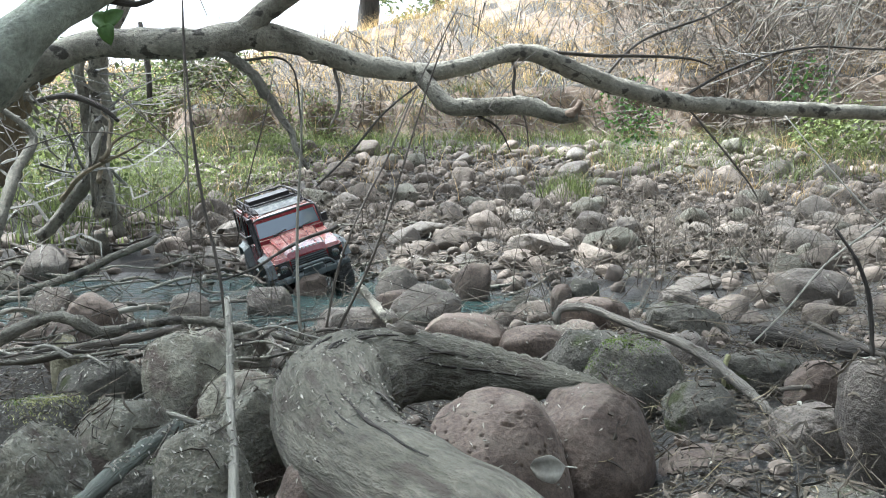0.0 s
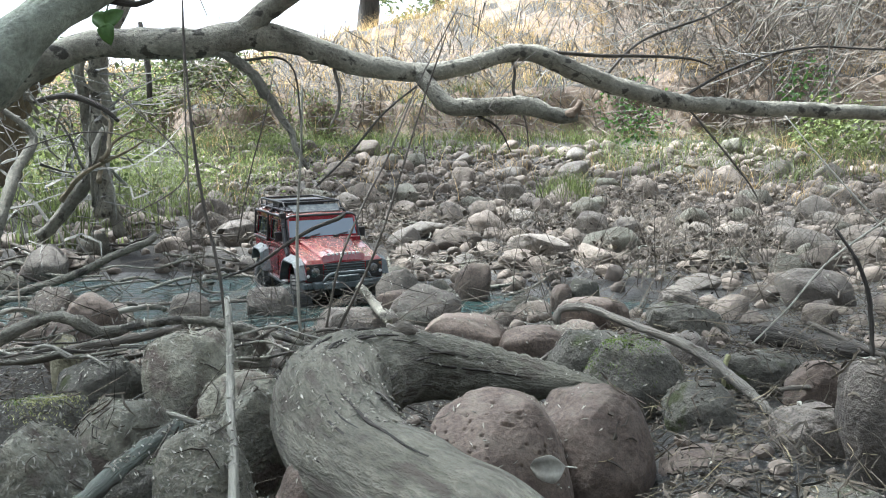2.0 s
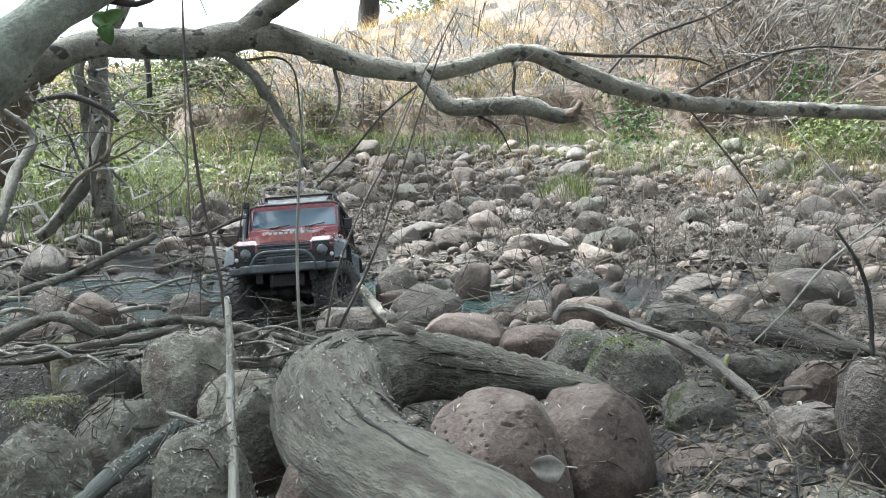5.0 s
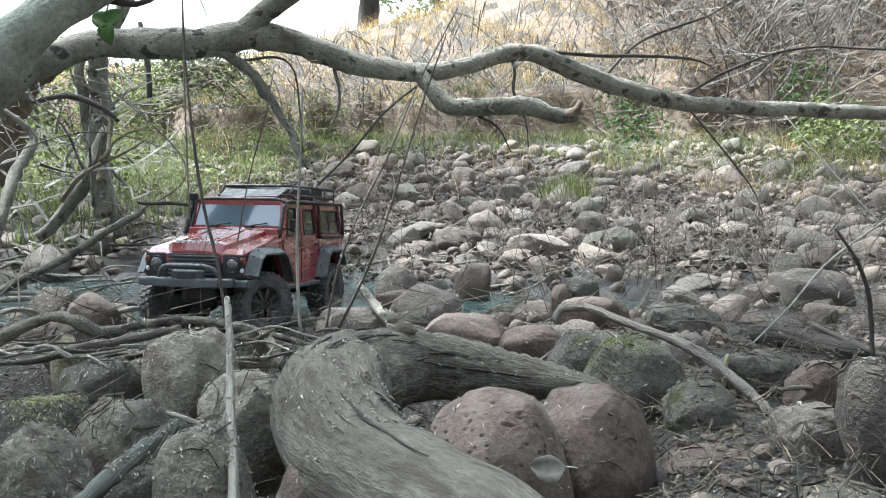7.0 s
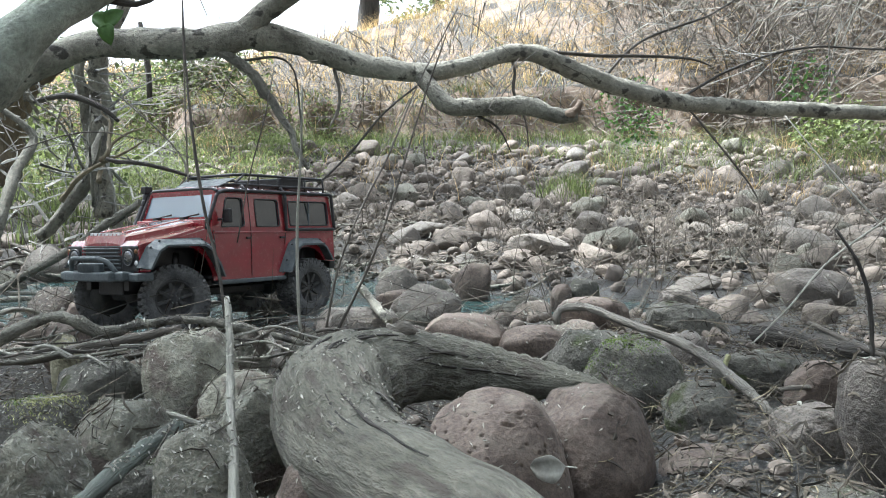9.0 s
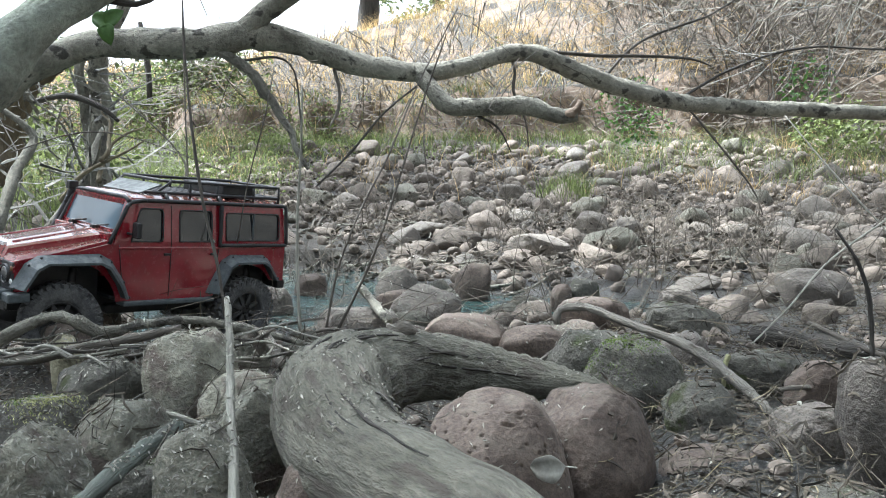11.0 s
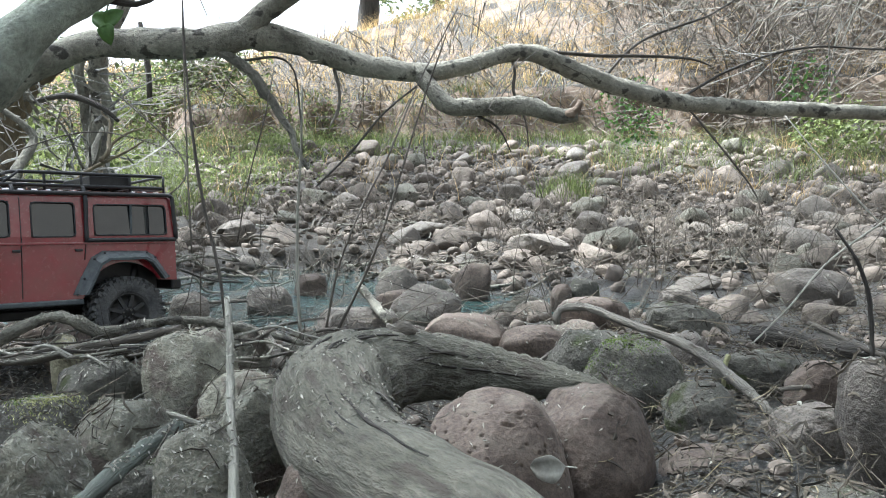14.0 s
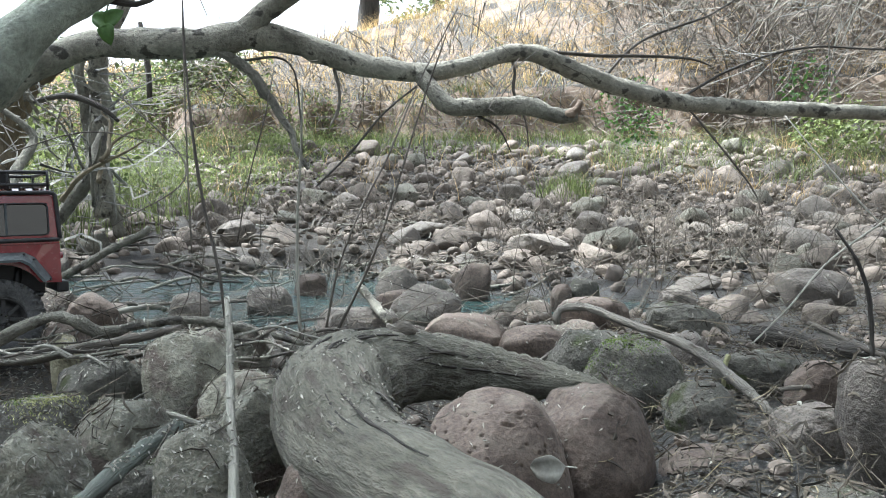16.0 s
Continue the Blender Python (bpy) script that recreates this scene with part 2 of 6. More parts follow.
def tube_data(points, step=0.03, sides=8, rough=0.08, wobble=0.0, seed=0, groove=0.0):
    """A closed bent limb through the points: rings with uneven outline, capped ends."""
    s = spline(points, step)
    c, r = s[:, :3].copy(), s[:, 3]
    if wobble:
        for i in range(1, len(c) - 1):
            c[i] += np.array(noise.noise_vector(Vector(c[i]) * 9 + Vector((seed * 3.1, 0, 0)))) * wobble * r[i]
    tang = np.gradient(c, axis=0)
    tang /= np.linalg.norm(tang, axis=1)[:, None] + 1e-12
    ref = np.array((0, 0, 1.0)) if abs(tang[0][2]) < 0.9 else np.array((1.0, 0, 0))
    u = np.cross(tang[0], ref)
    u /= np.linalg.norm(u)
    verts, faces = Grained(), []
    verts.grain = []
    run = np.concatenate([[0], np.cumsum(np.linalg.norm(np.diff(c, axis=0), axis=1))])
    for i in range(len(c)):
        u = u - tang[i] * (u @ tang[i])
        u /= np.linalg.norm(u) + 1e-12
        v = np.cross(tang[i], u)
        for k in range(sides):
            a = 2 * math.pi * k / sides
            d = u * math.cos(a) + v * math.sin(a)
            q = Vector(c[i] + d * r[i])
            f = 1 + rough * noise.noise(q * (0.9 / max(r[i], 0.004)) + Vector((seed, seed * 0.7, 0)))
            if groove:
                f += groove * (noise.noise(Vector((math.cos(a) * 7, math.sin(a) * 7, i * 0.05 + seed))) + 0.5 * noise.noise(Vector((math.cos(a) * 19, math.sin(a) * 19, i * 0.08))))
            verts.append(c[i] + d * r[i] * f)
            verts.grain.append((r[i] * math.cos(a), r[i] * math.sin(a), run[i] * 0.14))
    for i in range(len(c) - 1):
        for k in range(sides):
            a, b = i * sides + k, i * sides + (k + 1) % sides
            faces.append((a, b, b + sides, a + sides))
    faces.append(tuple(range(sides - 1, -1, -1)))
    faces.append(tuple((len(c) - 1) * sides + k for k in range(sides)))
    return verts, faces


def joined(datas):
    verts, faces = [], []
    if datas and all(isinstance(v, Grained) for v, _ in datas):
        verts = Grained()
        verts.grain = []
    for v, f in datas:
        o = len(verts)
        verts += list(v)
        if isinstance(verts, Grained):
            verts.grain += v.grain
        faces += [tuple(i + o for i in q) for q in f]
    return verts, faces


def limb(name, points, mat, label, category="branch", group="", parent=None, **kw):
    v, f = tube_data(points, **kw)
    return mesh_object(name, v, f, mat, parent, label=label, category=category, group=group)


def rock_data(seed, detail=3, lumpy=0.22, pits=0.0, boxy=1.0, cut=0.62, near=0.76):
    bm = bmesh.new()
    bmesh.ops.create_icosphere(bm, subdivisions=detail, radius=1.0)
    o = Vector((seed * 7.31, seed * 3.77, seed * 1.93))
    rng = random.Random(seed)
    cuts = [(Vector((rng.uniform(-1, 1), rng.uniform(-1, 1), rng.uniform(-0.6, 1))).normalized(), rng.uniform(near, near + 0.2)) for _ in range(6)]
    holes = []
    for _ in range(int(pits)):
        c = Vector((rng.gauss(0, 0.8), -abs(rng.gauss(0.5, 0.5)), rng.gauss(0.4, 0.6))).normalized()
        holes.append((c, rng.uniform(0.02, 0.042), rng.uniform(0.03, 0.052)))
    for v in bm.verts:
        d = v.co.normalized()
        k = 1 + lumpy * noise.noise(d * 1.1 + o) + lumpy * 0.45 * noise.noise(d * 2.6 + o) + lumpy * 0.16 * noise.noise(d * 7 + o)
        q = Vector([math.copysign(abs(c) ** boxy, c) for c in d]) * k
        for nrm, lim in cuts:
            e = q.dot(nrm) - lim
            if e > 0:
                q -= nrm * e * cut
        for c, w, deep in holes:
            a = (d - c).length
            if a < w:
                q -= d * deep * (1 - (a / w) ** 2)
        v.co = q
    verts = [v.co.copy() for v in bm.verts]
    faces = [tuple(v.index for v in f.verts) for f in bm.faces]
    bm.free()
    return verts, faces


# ---- ground: one sheet, creek bed in front, cut bank behind
BED_Y = (-60, -5, -2.6, -1.0, 0.2, 1.35, 2.3, 3.3, 4.8, 6.5, 7.5, 8.3, 60)
BED_Z = (3.0, 0.36, 0.12, -0.02, -0.09, -0.005, 0.012, 0.085, 0.21, 0.47, 0.69, 0.85, 1.6)
BANK_Y = (8.25, 8.45, 8.8, 9.5, 12.0, 14.5, 20, 60)
BANK_Z = (0, 0.34, 0.43, 0.65, 1.7, 2.0, 2.1, 2.2)
SIDE_X = (-12, -4.2, -3.2, -1.2, 0.5, 3.0, 12)
SIDE_K = (0.65, 0.68, 0.74, 1.02, 1.3, 1.9, 2.2)


def ground_z(x, y, fine=True):
    z = float(np.interp(y, BED_Y, BED_Z))
    edge = y + 0.45 * noise.noise(Vector((x * 0.7, 3.0, 0))) + 0.28 * noise.noise(Vector((x * 2.6, 7.0, 0)))
    z += float(np.interp(edge, BANK_Y, BANK_Z)) * float(np.interp(x, SIDE_X, SIDE_K))
    if y < 8.2:
        z += max(0, abs(x + 0.3 * noise.noise(Vector((y * 0.4, 0, 5)))) - 3.6) * 0.45
        z += 0.035 * max(0.0, min(1.0, (x / max(y, 0.4) - 0.22) / 0.08)) * max(0.0, min(1.0, (1.25 - y) / 0.35))
        pool = math.exp(-(((x + 0.85) / 0.6) ** 2 + ((y - 2.25) / 0.45) ** 2)) + 0.55 * math.exp(-(((x - 0.12) / 0.5) ** 2 + ((y - 1.95) / 0.22) ** 2))
        z -= 0.085 * pool
        z -= 0.018 * math.exp(-((y - 0.8) / 0.35) ** 2) * max(0.0, min(1.0, (0.14 - x / max(y, 0.4)) / 0.08))
        z -= 0.07 * math.exp(-(((x + 0.03) / 0.07) ** 2 + ((y - 0.84) / 0.07) ** 2))
    if fine:
        z += 0.035 * noise.noise(Vector((x * 1.7, y * 1.7, 0))) * min(1.0, 0.3 + abs(y - 1.6) * 0.3) + 0.010 * noise.noise(Vector((x * 8, y * 8, 2)))
        if 0.9 < y < 3.0 and -1.7 < x < 0.2:
            d, pz = path_at(x, y)
            k = max(0.0, min(1.0, (0.30 - d) / 0.12))
            z = z * (1 - k) + min(z, pz - 0.004) * k
        if y > 8.3:
            z += 0.12 * noise.noise(Vector((x * 1.3, y * 1.3, 9))) + 0.05 * noise.noise(Vector((x * 4, y * 4, 9)))
    return z


PATH = ((-0.44, 2.75, -0.034), (-0.36, 2.2, -0.036), (-0.34, 1.95, -0.018), (-0.33, 1.65, -0.010), (-0.41, 1.45, 0.002), (-0.54, 1.40, -0.008), (-0.66, 1.30, -0.006), (-0.84, 1.20, -0.004), (-1.3, 1.1, -0.004))


def path_at(x, y):
    """The distance to the truck's track, and the track's height there."""
    best = (9.0, 0.0)
    for (ax, ay, az), (bx, by, bz) in zip(PATH, PATH[1:]):
        t = max(0, min(1, ((x - ax) * (bx - ax) + (y - ay) * (by - ay)) / ((bx - ax) ** 2 + (by - ay) ** 2)))
        best = min(best, (math.hypot(x - ax - t * (bx - ax), y - ay - t * (by - ay)), az + t * (bz - az)))
    return best


def graded(stops):
    out = []
    for (a, b, n) in stops:
        out += list(np.linspace(a, b, n, endpoint=False))
    return out + [stops[-1][1]]


def build_ground():
    xs = graded(((-600, -14, 8), (-14, -4, 30), (-4, 4, 150), (4, 14, 30), (14, 600, 8)))
    ys = graded(((-300, -6, 8), (-6, 0.3, 20), (0.3, 3.5, 90), (3.5, 9.5, 100), (9.5, 16, 40), (16, 60, 12), (60, 1500, 8)))
    verts = [(x, y, ground_z(x, y)) for y in ys for x in xs]
    w = len(xs)
    faces = [(j * w + i, j * w + i + 1, (j + 1) * w + i + 1, (j + 1) * w + i) for j in range(len(ys) - 1) for i in range(w - 1)]
    ob = mesh_object("ground", verts, faces, M["ground"], label="silty creek bed rising to an eroded earth bank", category="ground", kind="structure")
    ob.data.materials.append(M["earth"])
    ob.data.materials.append(M["mud"])
    for p in ob.data.polygons:
        c = p.center
        if 8.0 < c.y < 40 and p.normal.z < 0.8:
            p.material_index = 1
        elif c.z < 0.008 and 1.35 < c.y < 3.2 and -2.2 < c.x < 1.3:
            p.material_index = 2
        elif 0.6 < c.y < 2.6 and 0.05 < c.x < 1.7 and c.z < 0.07:
            p.material_index = 2
    return ob


build_ground()


def build_haze():
    """Bright hazy distance beyond the bank's top, far behind everything."""
    verts = [(700 * math.sin(a), 700 * math.cos(a), z) for a in np.linspace(-0.9, 0.9, 24) for z in (-5, 260)]
    faces = [(2 * i, 2 * i + 2, 2 * i + 3, 2 * i + 1) for i in range(23)]
    mesh_object("backdrop", verts, faces, M["haze"], label="bright white hazy sky beyond the bank", category="sky", kind="structure")


build_haze()


def build_water():
    verts, faces = [], []
    nx, ny = 40, 30
    for j in range(ny + 1):
        for i in range(nx + 1):
            verts.append((-2.6 + 3.6 * i / nx, 1.3 + 2.0 * j / ny, -0.011))
    faces = [(j * (nx + 1) + i, j * (nx + 1) + i + 1, (j + 1) * (nx + 1) + i + 1, (j + 1) * (nx + 1) + i) for j in range(ny) for i in range(nx)]
    mesh_object("water", verts, faces, M["water"], label="shallow rippled creek water between stones", category="water", kind="structure")


build_water()

# ---- stones
def near_path(x, y):
    return path_at(x, y)[0]


ROCKS = []
for i in range(10):
    v, f = rock_data(20 + i, 3, 0.3, boxy=0.85, cut=0.85, near=0.6)
    me = bpy.data.meshes.new("stone")
    me.from_pydata(v, [], f)
    me.polygons.foreach_set("use_smooth", [True] * len(f))
    me.materials.append(M[("stone", "stone", "stone_red", "stone", "stone_dusty")[i % 5]])
    ROCKS.append(me)


# single boulders: centre, half sizes, surface, turn
def boulder(spec, kind, seed, label, turn=0.0, tilt=0.0, pits=0.0, name="boulder", detail=5, lumpy=0.17):
    x, y, z, rx, ry, rz = spec
    low = ground_z(x, y) - 0.3 * rz
    if z - rz > low:
        z, rz = (z + rz + low) / 2, (z + rz - low) / 2
    v, f = rock_data(seed, detail, lumpy, pits, 0.76)
    v = [(p.x * rx, p.y * ry, p.z * rz) for p in v]
    ob = mesh_object(name, v, f, M[kind], label=label, category="rock", group="creek boulders")
    ob.matrix_world = pose(x, y, z, 0, tilt, turn)
    TAKEN.append((x, y, max(rx, ry)))
    return ob


TAKEN = []
boulder((0.048, 0.707, 0.02, 0.069, 0.058, 0.059), "boulder_red", 3, "large smooth reddish boulder with small round pits", 0, 8, 70, detail=7, lumpy=0.1)
boulder((0.145, 0.766, 0.01, 0.058, 0.053, 0.061), "boulder_red", 5, "large reddish-brown boulder leaning on its neighbour", 20, 28, 12, detail=6, lumpy=0.14)
boulder((-0.308, 0.987, 0.012, 0.056, 0.06, 0.078), "stone_dusty", 7, "upright grey boulder coated in silt and leaf chips", 10)
boulder((-0.312, 0.777, 0.012, 0.050, 0.048, 0.046), "stone_dusty", 8, "rounded silt-covered boulder with litter on top", 0)
boulder((-0.325, 0.637, 0.020, 0.042, 0.04, 0.046), "stone_dusty", 9, "brown rounded boulder dusted with silt", 0)
boulder((-0.192, 0.637, 0.022, 0.042, 0.044, 0.046), "stone_dusty", 10, "pale flat-faced boulder dusted with leaf chips", 15)
boulder((-0.411, 0.827, 0.012, 0.056, 0.05, 0.037), "stone_moss", 11, "low mossy boulder under litter", 0)
boulder((-0.425, 1.0, 0.024, 0.052, 0.045, 0.034), "stone_moss", 12, "small mossy stone in litter", 30)
boulder((-0.190, 0.827, 0.008, 0.038, 0.05, 0.052), "stone_dusty", 13, "silt-covered boulder beside the driftwood", 0)
boulder((-0.113, 0.627, 0.014, 0.024, 0.022, 0.024), "boulder_red", 14, "brown stone wedged under the driftwood", 0)
boulder((-0.225, 0.93, 0.0, 0.05, 0.05, 0.05), "stone_dusty", 91, "low silt-covered boulder buried in litter", 30)
boulder((-0.265, 0.70, -0.015, 0.05, 0.04, 0.035), "stone_moss", 92, "dark wet stone deep between boulders", 10)
boulder((0.244, 1.008, 0.028, 0.057, 0.047, 0.046), "stone_moss", 15, "grey boulder with green moss on its face", -20, 24)
boulder((0.204, 1.138, 0.026, 0.058, 0.044, 0.036), "stone_moss", 16, "rounded dark mossy boulder in the creek bed", 0)
boulder((0.283, 0.887, 0.011, 0.041, 0.035, 0.037), "stone_moss", 17, "rounded boulder scattered with leaf chips", 0)
boulder((0.265, 0.785, -0.024, 0.06, 0.042, 0.03), "boulder_red", 18, "low flat reddish stone in litter", 0)
boulder((0.424, 1.087, 0.014, 0.053, 0.04, 0.032), "stone_moss", 19, "low dark stone half buried in silt", 0)
boulder((0.364, 0.806, 0.009, 0.037, 0.033, 0.037), "boulder", 20, "pale grey boulder with a stained end", 0)
boulder((0.398, 0.73, 0.063, 0.034, 0.034, 0.04), "boulder", 41, "smooth grey-brown upright boulder in the creek bed", 0, -10, lumpy=0.12)
boulder((0.461, 0.988, 0.025, 0.038, 0.031, 0.028), "boulder_red", 42, "wedge-shaped brown stone in the creek bed", 0)
boulder((0.337, 0.667, -0.012, 0.036, 0.03, 0.022), "stone_moss", 43, "buried silt-covered stone in the creek bed", 0)
boulder((0.144, 1.308, 0.015, 0.055, 0.041, 0.032), "boulder_red", 44, "flat reddish stone beside the pool", 10, 5)
boulder((0.277, 1.539, 0.023, 0.067, 0.05, 0.039), "boulder_red", 45, "flat-topped reddish stone under a stick", 0)
boulder((0.034, 1.349, 0.025, 0.071, 0.048, 0.028), "boulder_red", 46, "low reddish stone behind the driftwood", 0)
boulder((-0.156, 1.409, 0.034, 0.069, 0.046, 0.025), "boulder", 47, "low flat stone behind the driftwood", 0)
boulder((-0.111, 1.941, 0.048, 0.054, 0.042, 0.035), "boulder", 48, "rounded brown stone by the water", 0)
boulder((-0.106, 1.81, 0.026, 0.045, 0.032, 0.02), "boulder_red", 49, "small smooth pale stone by the water", 0)
boulder((0.074, 2.091, 0.040, 0.047, 0.044, 0.042), "boulder_red", 50, "upright wedge-shaped reddish stone in the creek bed", 0, 10)
boulder((0.326, 2.744, 0.072, 0.11, 0.08, 0.059), "boulder", 51, "long tan boulder in the creek bed", 0, 12)
boulder((0.734, 3.197, 0.107, 0.069, 0.059, 0.062), "boulder", 52, "rounded pale boulder in the creek bed", 0)
boulder((0.608, 3.299, 0.132, 0.066, 0.057, 0.059), "boulder", 53, "angular grey boulder in the creek bed", 0, 20)
boulder((0.33, 1.89, 0.037, 0.038, 0.032, 0.03), "stone_moss", 54, "yellowish lichen-covered stone in the creek bed", 0)
boulder((0.273, 1.87, 0.033, 0.026, 0.021, 0.02), "boulder_red", 55, "small smooth reddish stone in the creek bed", 0)
boulder((0.448, 1.489, 0.022, 0.073, 0.051, 0.032), "stone_moss", 56, "long silt-covered stone in the creek bed", 0, 12)
boulder((0.533, 1.839, 0.023, 0.042, 0.033, 0.027), "boulder", 57, "rounded grey stone in wet gravel", 0)
boulder((0.863, 1.891, 0.036, 0.09, 0.075, 0.047), "boulder", 58, "broad brown boulder under dry litter", 0)
boulder((-0.64, 1.49, 0.043, 0.047, 0.036, 0.029), "boulder_red", 59, "smooth reddish stone at the water", 0, -12)
boulder((-0.357, 2.191, 0.02, 0.043, 0.037, 0.03), "boulder_red", 60, "small round reddish stone in the pool", 0)
boulder((-0.392, 1.84, 0.026, 0.053, 0.038, 0.027), "boulder", 61, "wet pale stone in the pool", 0)
boulder((-0.513, 1.64, 0.033, 0.04, 0.031, 0.026), "boulder", 62, "wet grey stone at the pool", 0)
boulder((-0.786, 3.097, 0.105, 0.069, 0.059, 0.06), "boulder", 63, "rounded grey boulder in the creek bed", 0)
boulder((0.988, 3.198, 0.113, 0.062, 0.049, 0.044), "boulder", 64, "rounded brown stone in the creek bed", 0)
boulder((1.297, 3.097, 0.105, 0.052, 0.043, 0.041), "boulder", 65, "round pale stone in the creek bed", 0)
boulder((1.118, 3.097, 0.105, 0.06, 0.049, 0.045), "boulder", 66, "low brown stone in the creek bed", 0)
boulder((0.411, 4.911, 0.278, 0.081, 0.065, 0.058), "boulder", 67, "dark angular stone in the creek bed", 0)
boulder((-0.278, 4.911, 0.267, 0.058, 0.047, 0.044), "boulder", 68, "sunlit white stone in the creek bed", 0)
boulder((-0.523, 1.12, 0.034, 0.022, 0.022, 0.03), "stone_pale", 93, "small pale yellowish stone under the branches", 0)
boulder((-0.561, 1.209, 0.031, 0.034, 0.03, 0.034), "boulder_red", 69, "smooth brown stone behind the sticks", 0)
boulder((-0.294, 1.188, 0.026, 0.037, 0.032, 0.033), "stone_dusty", 70, "silt-covered stone under sticks in the creek bed", 0)


def scatter_stones():
    rng = random.Random(4)
    grid = {}
    placed = []
    def free(x, y, r):
        gx, gy = int(x // 0.3), int(y // 0.3)
        for i in (-1, 0, 1):
            for j in (-1, 0, 1):
                for (a, b, c) in grid.get((gx + i, gy + j), ()):
                    if math.hypot(a - x, b - y) < (r + c) * 0.8:
                        return False
        return True
    for (x, y, r) in TAKEN:
        grid.setdefault((int(x // 0.3), int(y // 0.3)), []).append((x, y, r))
    for n in range(20000):
        y = 1.25 + 6.4 * rng.random() ** 0.8
        half = 0.62 * y + 0.4
        x = rng.uniform(-half, half)
        if x < -0.25 * y - 0.35 and y > 4.2:
            continue
        if math.exp(-(((x + 0.85) / 0.6) ** 2 + ((y - 2.25) / 0.45) ** 2)) + math.exp(-(((x - 0.12) / 0.5) ** 2 + ((y - 1.95) / 0.22) ** 2)) > 0.42 and rng.random() < 0.78:
            continue
        if x > 0.2 and 1.2 < y < 2.3 and rng.random() < 0.8:
            continue
        big = rng.random() ** 2.2
        r = (0.018 + 0.078 * big) * (0.78 + 0.07 * y)
        if n > 9000:
            r *= 0.55
        rim = abs(x - 0.25 * y) / (0.5 * y)
        if rim > 0.75 and rng.random() < 0.6:
            continue
        if y > 2.2 and noise.noise(Vector((x * 2.1, y * 1.5, 31))) > 0.16 and rng.random() < 0.85:
            r *= 0.42
        d = near_path(x, y)
        low = 1.0
        if d < 0.19 + r:
            if r > 0.045:
                continue
            low = 0.45
        if not free(x, y, r):
            continue
        grid.setdefault((int(x // 0.3), int(y // 0.3)), []).append((x, y, r))
        placed.append((x, y, r, low))
    placed.sort(key=lambda s: -s[2] / (s[1] + 0.5))
    heap = []
    plain = [rock_data(90 + i, 2, 0.3, boxy=0.85, cut=0.85, near=0.62) for i in range(6)]
    for i, (x, y, r, low) in enumerate(placed):
        z = ground_z(x, y)
        rx, ry, rz = r * rng.uniform(0.85, 1.3), r * rng.uniform(0.7, 1.05), r * rng.uniform(0.45, 1.0) * low
        a = rng.uniform(0, 360)
        if i < 290:
            ob = tagged(new("stone", ROCKS[i % 10]), "rounded dusty river stone lying in the creek bed", "rock", "creek bed stones")
            ob.matrix_world = pose(x, y, z + rz * 0.35, rng.uniform(-12, 12), rng.uniform(-12, 12), a) @ Matrix.Diagonal((rx, ry, rz, 1))
        else:
            m = pose(x, y, z + rz * 0.3, rng.uniform(-15, 15), rng.uniform(-15, 15), a) @ Matrix.Diagonal((rx, ry, rz, 1))
            v, f = plain[i % 6]
            heap.append(([m @ p for p in v], f))
    v, f = joined(heap)
    mesh_object("river_stones", v, f, M["stone_heap"], label="countless rounded dusty stones of the creek bed", category="rocks", kind="stuff")


scatter_stones()

def strew_sticks():
    """Grey dead sticks lying crosswise over the stones and the water."""
    rng = random.Random(21)
    for i in range(78):
        x, y = (rng.uniform(-1.4, -0.36), rng.uniform(1.45, 3.0)) if i < 25 else (rng.uniform(0.1, 1.6), rng.uniform(1.6, 3.4)) if i < 34 else (rng.uniform(-0.62, -0.12), rng.uniform(0.98, 1.22)) if i < 56 else (rng.uniform(-1.7, 0.0), rng.uniform(2.6, 3.6))
        l, a, r = rng.uniform(0.16, 0.5), rng.gauss(0.2, 0.7), rng.uniform(0.003, 0.007)
        if 34 <= i < 56:
            l, r = l * 0.5, r * 0.42
        d = near_path(x, y)
        if d < 0.16 and y > 1.3:
            x -= 0.2
        pts, k = [], 5
        for j in range(k):
            t = j / (k - 1) - 0.5
            px, py = x + math.cos(a) * l * t + rng.gauss(0, 0.05 * l), y + math.sin(a) * l * t + rng.gauss(0, 0.05 * l)
            pts.append((px, py, max(ground_z(px, py), -0.02) + (0.075 if 34 <= i < 56 else 0.03) + rng.gauss(0, 0.03 * l), r * (1.1 - 0.5 * (t + 0.5))))
        limb("fallen_stick", pts, M[("bark", "twig", "twig_pale")[i % 3]], "crooked dead stick lying over creek stones", "stick", "loose sticks", step=0.01, sides=8, rough=0.4, wobble=0.7, seed=200 + i)


strew_sticks()

